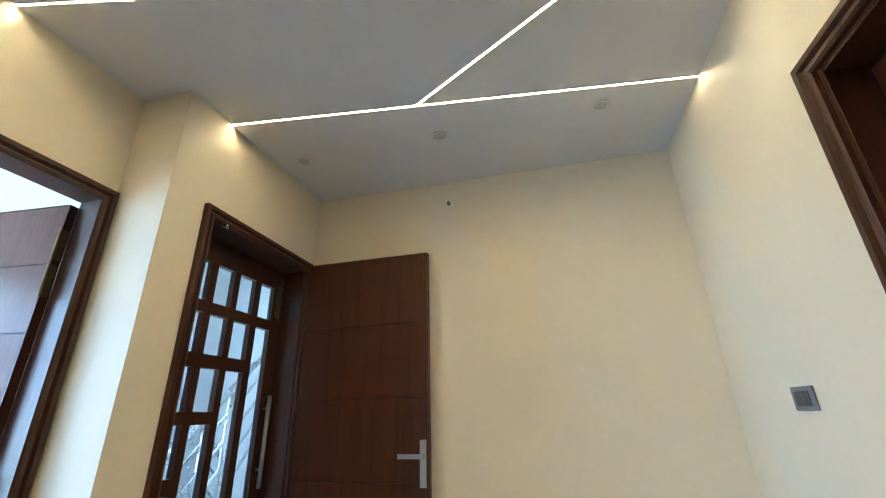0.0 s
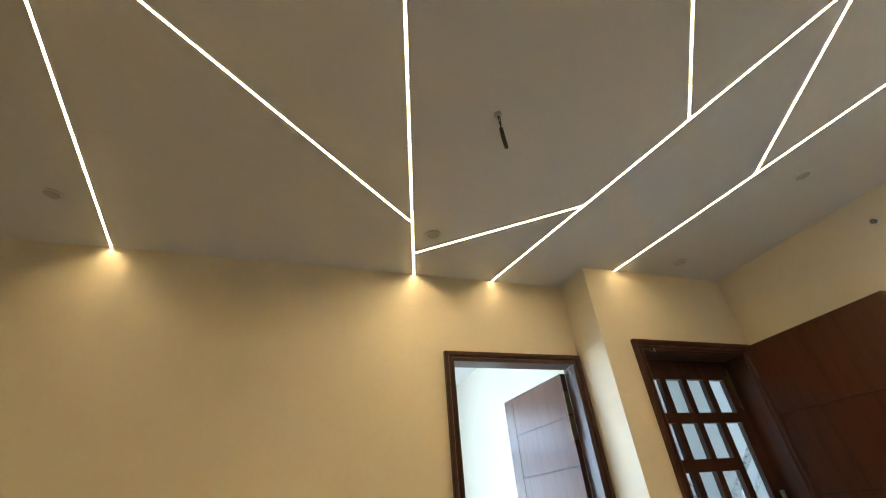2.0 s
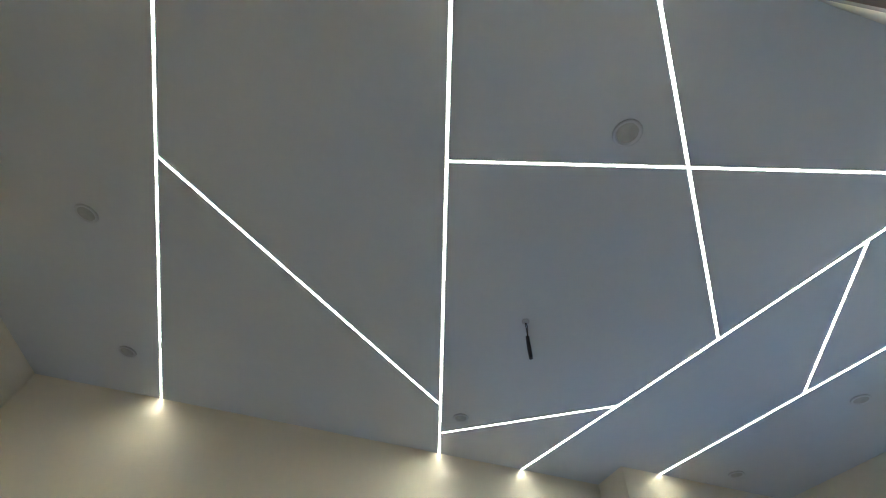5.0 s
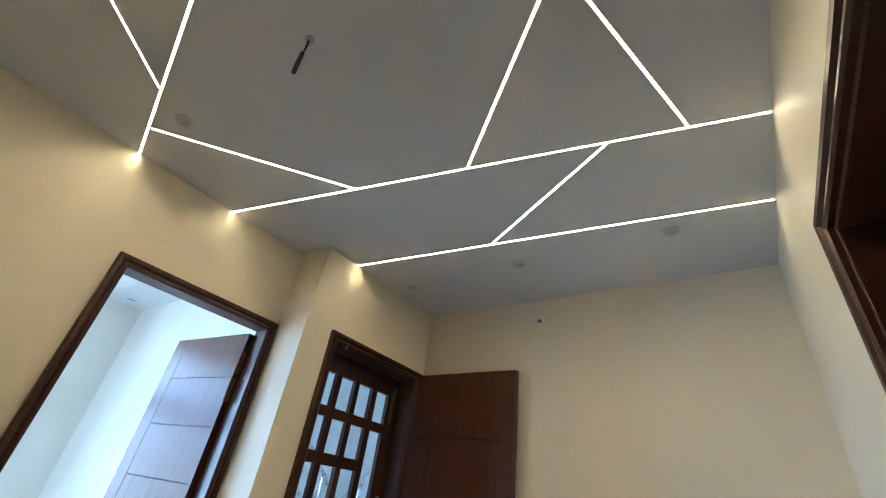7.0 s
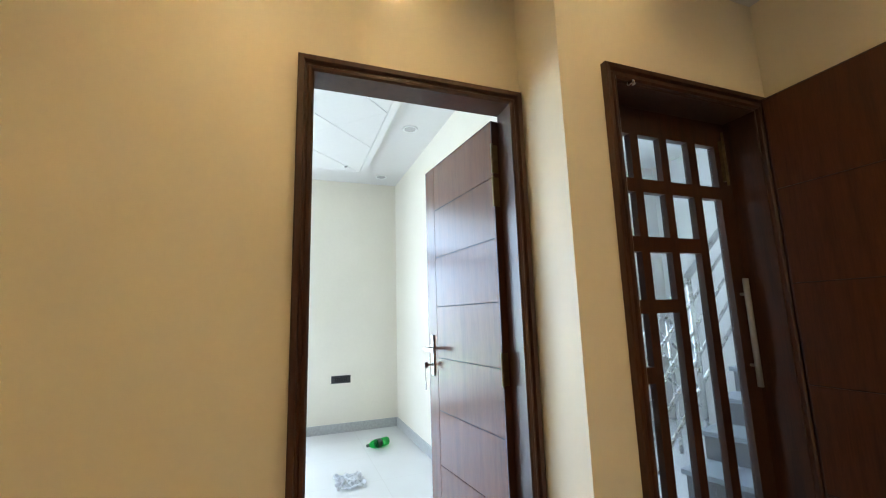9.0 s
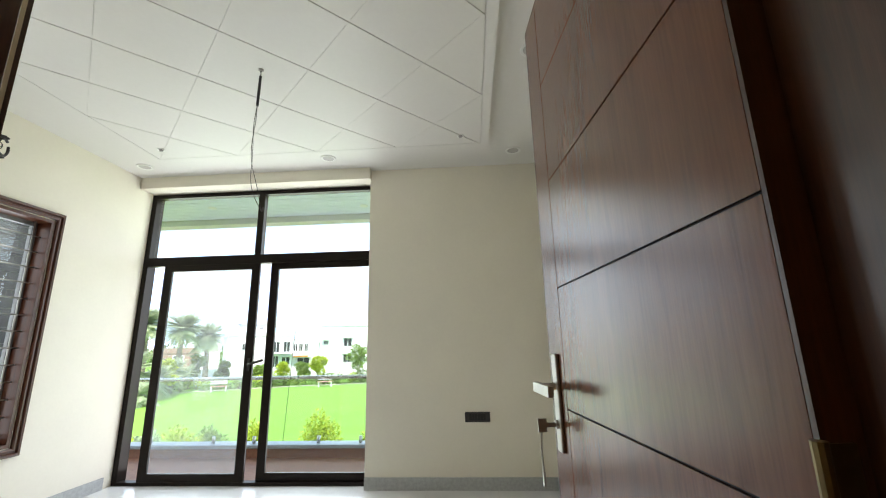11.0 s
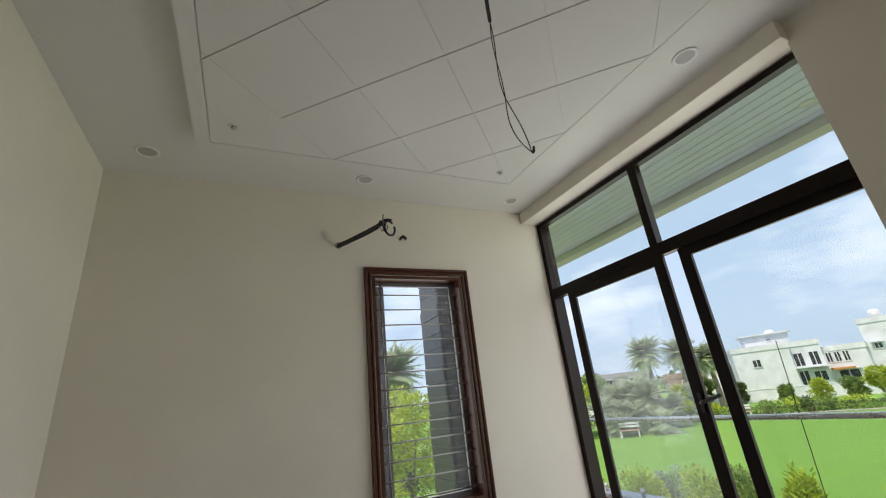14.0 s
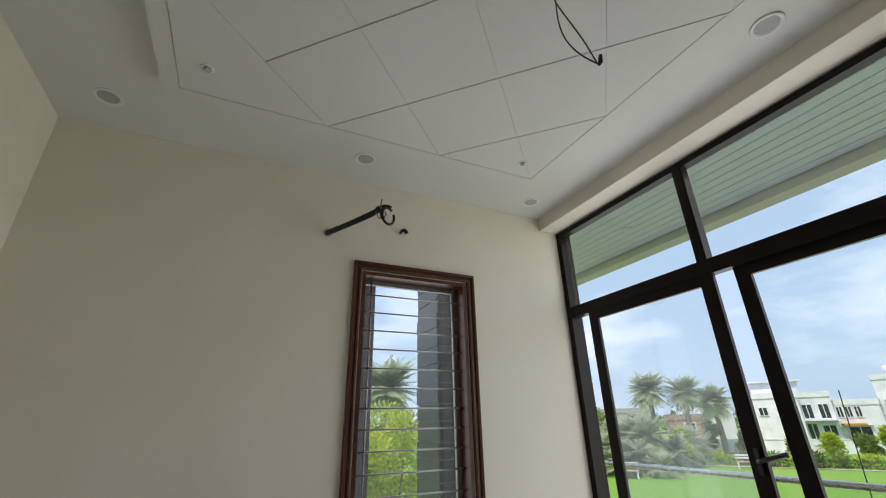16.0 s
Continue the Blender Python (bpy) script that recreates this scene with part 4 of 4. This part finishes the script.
# unseen paving, added to bounce less green light onto the soffit
tagged(box_part("pavement", (-10.2, -4.80, -9.0, 12.0, G, G + 0.06), ROAD), "unseen pale paving around the house, added to bounce light up", "pavement", kind="structure")


def polar(deg, dist):
    a = radians(deg)
    return (-1.46 - dist * math.cos(a), 2.26 + dist * math.sin(a))


def add_leaf(bm, p, d, up, length, width):
    side = d.cross(up).normalized() * width * 0.5
    tip, mid = p + d * length, p + d * length * 0.45
    vs = [bm.verts.new(v) for v in (p, mid + side, tip, mid - side)]
    bm.faces.new(vs)


def add_foliage(bm, rng, centre, radii, count, size):
    c = Vector(centre)
    for _ in range(count):
        d = Vector((rng.gauss(0, 1), rng.gauss(0, 1), rng.gauss(0, 1))).normalized()
        r = rng.uniform(0.55, 1.05)
        p = c + Vector((d.x * radii[0], d.y * radii[1], d.z * radii[2])) * r
        way = (d + Vector((rng.uniform(-1, 1), rng.uniform(-1, 1), rng.uniform(-0.4, 0.9)))).normalized()
        up = Vector((rng.uniform(-1, 1), rng.uniform(-1, 1), 1.0)).normalized()
        add_leaf(bm, p, way, up, size * rng.uniform(0.7, 1.4), size * rng.uniform(0.4, 0.7))


def palm(x, y, height, crown, seed, label="tall fan palm with a rough trunk beyond the lawn", fronds=120):
    rng = random.Random(seed)
    t = thing("palm_tree", label, "palm tree", (x, y, G), "palms beyond the lawn")
    bm = bmesh.new()
    lean = rng.uniform(-0.3, 0.3)
    add_tube(bm, [(lean * s * s, 0, height * s) for s in (i / 10 for i in range(11))], [0.30 - 0.11 * i / 10 + 0.02 * (i % 2) for i in range(11)], 10)
    part("trunk", bm, BARK, t)
    bm = bmesh.new()
    top = Vector((lean, 0, height))
    for k in range(fronds):
        a, rise = rng.uniform(0, 6.28), rng.uniform(-0.9, 1.5)
        out = Vector((math.cos(a), math.sin(a), 0))
        size = crown * rng.uniform(0.8, 1.1)
        pts = [top + out * size * s * math.cos(rise * (1 - 0.5 * s)) + Vector((0, 0, size * (math.sin(rise) * s - 0.27 * s * s))) for s in (i / 7 for i in range(8))]
        for i in range(1, 8):
            d = (pts[i] - pts[i - 1]).normalized()
            side = d.cross(Vector((0, 0, 1))).normalized()
            up = side.cross(d)
            for j in range(5):
                p = pts[i - 1].lerp(pts[i], j / 5)
                w = size * 0.34 * math.sin(math.pi * min(0.95, (i + j / 5) / 8 + 0.08)) * rng.uniform(0.75, 1.15)
                for sgn in (1, -1):
                    add_leaf(bm, p, (side * sgn * 0.9 + d * 0.7 - up * 0.25).normalized(), up, w, size * 0.030)
    part("crown", bm, LEAF_PALM, t, "grey-green feathery fronds")


def tree(x, y, height, spread, mat, seed, label, leaf=0.35, count=900, trunk=0.35):
    rng = random.Random(seed)
    t = thing("tree", label, "tree", (x, y, G))
    bm = bmesh.new()
    add_tube(bm, [(0, 0, 0), (0.08, 0.05, height * trunk), (0.15, 0, height * 0.6)], [spread * 0.07, spread * 0.05, spread * 0.02], 8)
    clumps = []
    for k in range(9):
        a, r, h = rng.uniform(0, 6.28), spread * rng.uniform(0.15, 0.65), height * rng.uniform(trunk + 0.1, 0.92)
        c = (r * math.cos(a), r * math.sin(a), h)
        clumps.append(c)
        add_tube(bm, [(0.08, 0.05, height * trunk), (c[0] * 0.6, c[1] * 0.6, (h + height * trunk) / 2), c], [spread * 0.03, spread * 0.018, spread * 0.006], 6)
    part("trunk", bm, BARK, t)
    bm = bmesh.new()
    for c in clumps:
        k = rng.uniform(0.30, 0.48) * spread
        add_foliage(bm, rng, c, (k, k, k * 0.8), count // 9, leaf)
    part("crown", bm, mat, t)


def shrub(x, y, height, spread, mat, seed, label, count=700, leaf=0.14):
    rng = random.Random(seed)
    t = thing("shrub", label, "shrub", (x, y, G), "garden shrubs")
    bm, stems = bmesh.new(), bmesh.new()
    for k in range(11):
        a, r = rng.uniform(0, 6.28), spread * rng.uniform(0.0, 0.7)
        h = height * rng.uniform(0.35, 0.86) * (1 - 0.35 * r / spread)
        c = (r * math.cos(a), r * math.sin(a), h)
        add_tube(stems, [(0, 0, 0), (c[0] * 0.5, c[1] * 0.5, h * 0.5), c], [0.03, 0.02, 0.008], 5)
        add_foliage(bm, rng, c, (spread * 0.36, spread * 0.36, height * 0.24), count // 11, leaf)
    part("stems", stems, BARK, t)
    part("crown", bm, mat, t)


for k, (deg, dist, h, c) in enumerate(((-39.6, 50, 6.2, 2.3), (-36.3, 52, 5.9, 2.3), (-33.4, 55, 5.1, 2.2), (-52, 46, 5.6, 2.0), (-64, 44, 6.0, 2.0))):
    palm(*polar(deg, dist), h, c, 20 + k)
for k, (deg, dist, h, c) in enumerate(((-40.6, 37, 2.3, 2.4), (-42.6, 35, 1.2, 1.9), (-38.4, 38, 1.3, 1.7), (-35.2, 46, 1.4, 1.4), (-46.0, 36, 1.6, 1.9), (-39.4, 34, 0.7, 1.5), (-44.4, 34, 0.8, 1.6), (-37.0, 42, 1.9, 1.8), (-41.8, 40, 2.7, 2.1), (-43.8, 38, 2.2, 2.0))):
    palm(*polar(deg, dist), h, c, 140 + k, "low spreading feathery palm at the lawn edge", 46)
for k, (deg, dist, h, s, mat) in enumerate(((-46.5, 40, 4.4, 1.9, LEAF_TREE), (-37.2, 40, 3.0, 0.8, LEAF_YELLOW), (-34.4, 47, 3.4, 0.9, LEAF_DARK), (-43.6, 43, 2.6, 1.4, LEAF_TREE), (-48.8, 37, 3.6, 1.8, LEAF_YELLOW), (-31.6, 50, 2.6, 0.8, LEAF_DARK), (-27.6, 48, 1.7, 0.8, LEAF_TREE), (-25.0, 49, 1.9, 1.0, LEAF_YELLOW), (-22.6, 49, 1.8, 0.9, LEAF_TREE),
                                            (-50.5, 33, 4.4, 2.4, LEAF_TREE), (-57, 34, 5.2, 2.8, LEAF_TREE), (-20.6, 48, 2.4, 1.0, LEAF_YELLOW), (-15.5, 50, 3.6, 1.5, LEAF_TREE), (-10, 52, 4.0, 2.0, LEAF_TREE))):
    tree(*polar(deg, dist), h, s, mat, 40 + k, "leafy garden tree at the edge of the lawn", 0.26, 1500, 0.22)
for k, (x, y, h, s) in enumerate(((-3.2, -9.5, 3.7, 1.7), (-5.0, -11.0, 3.5, 1.8), (-7.2, -12.5, 3.9, 2.0), (-1.0, -11.5, 4.0, 2.0), (-4.2, -6.5, 2.3, 1.1))):
    tree(x, y, h, s, LEAF_YELLOW, 60 + k, "bright leafy tree beside the house", 0.15, 4800, 0.2)
palm(-8.2, -17, 5.0, 1.7, 33)
for k, (deg, dist, h, s, mat) in enumerate(((-21.4, 11.0, 1.72, 0.72, LEAF_YELLOW), (-29.4, 11.0, 1.85, 0.42, LEAF_YELLOW), (-37.3, 11.2, 1.75, 0.75, LEAF_YELLOW), (-42.8, 11.5, 1.85, 0.65, LEAF_YELLOW),
                                            (-34.0, 13.5, 1.25, 0.7, LEAF_TREE), (-40.5, 13.5, 1.4, 0.6, LEAF_PALM), (-48.5, 11.5, 1.9, 0.8, LEAF_YELLOW), (-53, 12.5, 2.2, 0.9, LEAF_TREE), (-13, 11.5, 1.6, 0.7, LEAF_YELLOW))):
    shrub(*polar(deg, dist), h, s, mat, 80 + k, "bright yellow-green garden shrub below the balcony", 3200, 0.095)
rng = random.Random(3)
for k in range(34):
    deg = -66 + 1.9 * k
    shrub(*polar(deg + rng.uniform(-0.7, 0.7), 43.5 + rng.uniform(-1.0, 2.0)), rng.uniform(0.7, 1.25), rng.uniform(0.8, 1.5), (LEAF_DARK, LEAF_TREE, LEAF_YELLOW)[k % 3], 120 + k,
          "low clipped shrub along the far lawn edge", 260, 0.24)

bm = bmesh.new()
for k in range(40):
    (ax, ay), (bx, by) = polar(-70 + 2 * k, 42.6), polar(-68 + 2 * k, 42.6)
    (cx, cy), (dx, dy) = polar(-68 + 2 * k, 41.9), polar(-70 + 2 * k, 41.9)
    bm.faces.new([bm.verts.new((x, y, G + 0.03)) for x, y in ((ax, ay), (bx, by), (cx, cy), (dx, dy))])
tagged(part("path", bm, ROAD), "pale paved path along the far lawn edge", "path", kind="structure")

bm = bmesh.new()
rng = random.Random(17)
for k in range(180):
    hx, hy = polar(-34 + 0.16 * k, 42.9 + rng.uniform(-0.1, 0.1))
    add_foliage(bm, rng, (hx, hy, G + 0.30), (0.24, 0.24, 0.28), 34, 0.13)
tagged(part("hedge", bm, LEAF_DARK), "low clipped dark green hedge along the far path", "hedge", kind="stuff")

garden_wall = thing("garden_wall", "low white garden boundary wall", "wall", kind="structure")
for k in range(14):
    (x0, y0), (x1, y1) = polar(-64 + 4.5 * k, 58), polar(-59.5 + 4.5 * k, 58)
    m = pose(x0, y0, G, 0, 0, math.degrees(math.atan2(y1 - y0, x1 - x0)))
    bm = bmesh.new()
    run = math.hypot(x1 - x0, y1 - y0)
    add_box(bm, 0, run, -0.1, 0.1, 0, 1.2, m)
    add_box(bm, 0, run, -0.15, 0.15, 1.2, 1.28, m)
    part("wall_bay", bm, VILLA, garden_wall)


def bench(deg, dist):
    x, y = polar(deg, dist)
    b = thing("garden_bench", "faded pink and white garden bench on the lawn", "bench", (x, y, G), "garden benches", turn=90 - deg)
    for z in (0.42, 0.62, 0.80):
        box_part("slat", (-0.65, 0.65, -0.25 if z < 0.5 else 0.20, 0.25, z, z + (0.05 if z < 0.5 else 0.12)), PINK if z < 0.5 else VILLA, b)
    for s in (-0.55, 0.55):
        box_part("leg", (s - 0.05, s + 0.05, -0.22, 0.25, 0, 0.42), VILLA, b)


for deg, dist in ((-19.7, 40.5), (-32.0, 41), (-43.4, 33)):
    bench(deg, dist)


def house_window(parent, x, y, z, w, h, shade=False):
    """A window in a projecting surround on the front, which looks along -y in the house's own frame."""
    win = box_part("window", (x, x + w, y - 0.03, y + 0.10, z, z + h), DARK_GLASS, parent, "dark window")
    bm = bmesh.new()
    for b in ((x - 0.10, x, z - 0.1, z + h + 0.1), (x + w, x + w + 0.10, z - 0.1, z + h + 0.1), (x, x + w, z - 0.10, z), (x, x + w, z + h, z + h + 0.10), (x + w / 2 - 0.04, x + w / 2 + 0.04, z, z + h)):
        add_box(bm, b[0], b[1], y - 0.12, y, b[2], b[3])
    part("window_frame", bm, VILLA, win)
    if shade:
        box_part("sunshade", (x - 0.3, x + w + 0.3, y - 0.6, y, z + h + 0.15, z + h + 0.27), VILLA, parent, "thin concrete sunshade")


def villa(deg, dist, blocks, windows, mat, label, turn=0.0, tank=None):
    """blocks: (x, width, depth, front, height); windows: (x, front, z, width, height, shade). The front looks back at the balcony."""
    x, y = polar(deg, dist)
    v = thing("villa", label, "house", (x, y, G), "villas beyond the lawn")
    v.matrix_basis = pose(x, y, G, 0, 0, 90 - deg + turn)
    for bx, bw, bd, front, bh in blocks:
        box_part("wall", (bx, bx + bw, front, front + bd, 0, bh), mat, v)
        bm = bmesh.new()
        for b in ((bx - 0.12, bx + bw + 0.12, front - 0.12, front + 0.15), (bx - 0.12, bx + bw + 0.12, front + bd - 0.15, front + bd + 0.12), (bx - 0.12, bx + 0.15, front + 0.15, front + bd - 0.15), (bx + bw - 0.15, bx + bw + 0.12, front + 0.15, front + bd - 0.15)):
            add_box(bm, *b, bh - 0.1, bh + 0.6)
        part("parapet", bm, mat, v)
    for w in windows:
        house_window(v, *w)
    if tank:
        bm = bmesh.new()
        add_lathe(bm, [(0.3, 0), (0.62, 0.05), (0.62, 0.9), (0.5, 1.1), (0.2, 1.2)], 16, pose(*tank))
        part("water_tank", bm, WHITE_PLASTIC, v, "white plastic roof tank", True)
    return v


V1 = villa(-27.2, 77, [(-5.4, 6.8, 8, 0.0, 5.75), (1.4, 3.6, 7, 1.0, 5.75), (-3.2, 5.4, 4, 2.5, 7.3)],
           [(-3.2, 0.0, 3.5, 0.9, 0.95, False), (-0.4, 2.5, 7.0, 0.5, 0.45, False), (1.75, 1.0, 3.0, 1.0, 1.7, False), (3.5, 1.0, 3.0, 1.0, 1.7, False), (1.7, 1.0, 0.2, 1.0, 2.1, False), (3.3, 1.0, 0.9, 1.3, 1.2, True)],
           VILLA, "two-storey white villa with a roof room and dark windows", 8, (0.5, 4, 7.4))
box_part("roof_slab", (-3.7, 2.7, 2.0, 7.0, 7.85, 8.05), VILLA, V1, "thin projecting roof slab")
box_part("balcony", (1.4, 5.2, -0.2, 1.0, 2.7, 2.9), VILLA, V1)
box_part("garage_canopy", (5.3, 7.6, 0.2, 1.6, 2.05, 2.30), ORANGE, V1, "orange-brown wooden canopy")
box_part("garage_wall", (5.0, 8.2, 1.6, 4.5, 0, 2.9), VILLA, V1)
villa(-19.5, 79, [(-6.2, 4.8, 8, 0.0, 4.6), (-1.4, 8.8, 8, 2.0, 7.6)],
      [(-5.6, 0.0, 3.1, 0.55, 1.2, False), (-4.7, 0.0, 3.1, 0.55, 1.2, False), (-3.8, 0.0, 3.1, 0.55, 1.2, False), (-4.9, 0.0, 0.2, 2.0, 1.7, True), (-0.6, 2.0, 4.2, 0.7, 0.6, True), (3.0, 2.0, 3.8, 1.4, 1.4, True), (3.0, 2.0, 0.9, 1.4, 1.4, True)],
      VILLA, "white stepped villa with a roof terrace", -4, (0.5, 5, 8.2))
villa(-9.5, 82, [(-6.5, 4.0, 8, 0.0, 7.4), (-2.5, 8.0, 8, 1.5, 6.8)], [(-5.2, 0.0, 4.0, 1.3, 1.4, True), (0.0, 1.5, 4.0, 1.5, 1.4, True), (3.0, 1.5, 4.0, 1.5, 1.4, True)], VILLA_RED, "red-brown villa with flat roof and dark windows")
villa(-37.0, 70, [(-1.5, 5.0, 8, 0.0, 3.3)], [(0.4, 0.0, 1.6, 1.2, 1.2, False)], VILLA_RED, "red-brown flat-roofed house behind the palms", 4)
villa(-42.5, 80, [(-5.0, 8.5, 8, 0.0, 4.5)], [(-3.5, 0.0, 2.8, 1.2, 1.2, True), (0.5, 0.0, 2.8, 1.2, 1.2, True)], VILLA_GREY, "grey flat-roofed house behind the trees", 4)
villa(-33.6, 84, [(-2.5, 5.0, 8, 0.0, 5.4)], [(-1.0, 0.0, 3.4, 1.2, 1.2, False)], VILLA, "white flat-roofed house far behind the palms", 0)
villa(-52.0, 82, [(-6.5, 6.0, 8, 0.0, 5.6), (-0.5, 7.0, 8, 1.0, 5.0)], [(-4.5, 0.0, 3.4, 1.2, 1.2, True), (2.0, 1.0, 3.2, 1.2, 1.2, True)], VILLA, "white flat-roofed house behind the trees", 4)
bm = bmesh.new()
rng = random.Random(11)
for k in range(150):
    x, y = polar(-75 + 0.55 * k, 120 + rng.uniform(0, 25))
    add_foliage(bm, rng, (x, y, G + rng.uniform(0.8, 2.6)), (3, 3, 2.2), 60, 1.3)
tagged(part("far_trees", bm, LEAF_DARK), "far belt of dark trees behind the villas", "trees", kind="stuff")
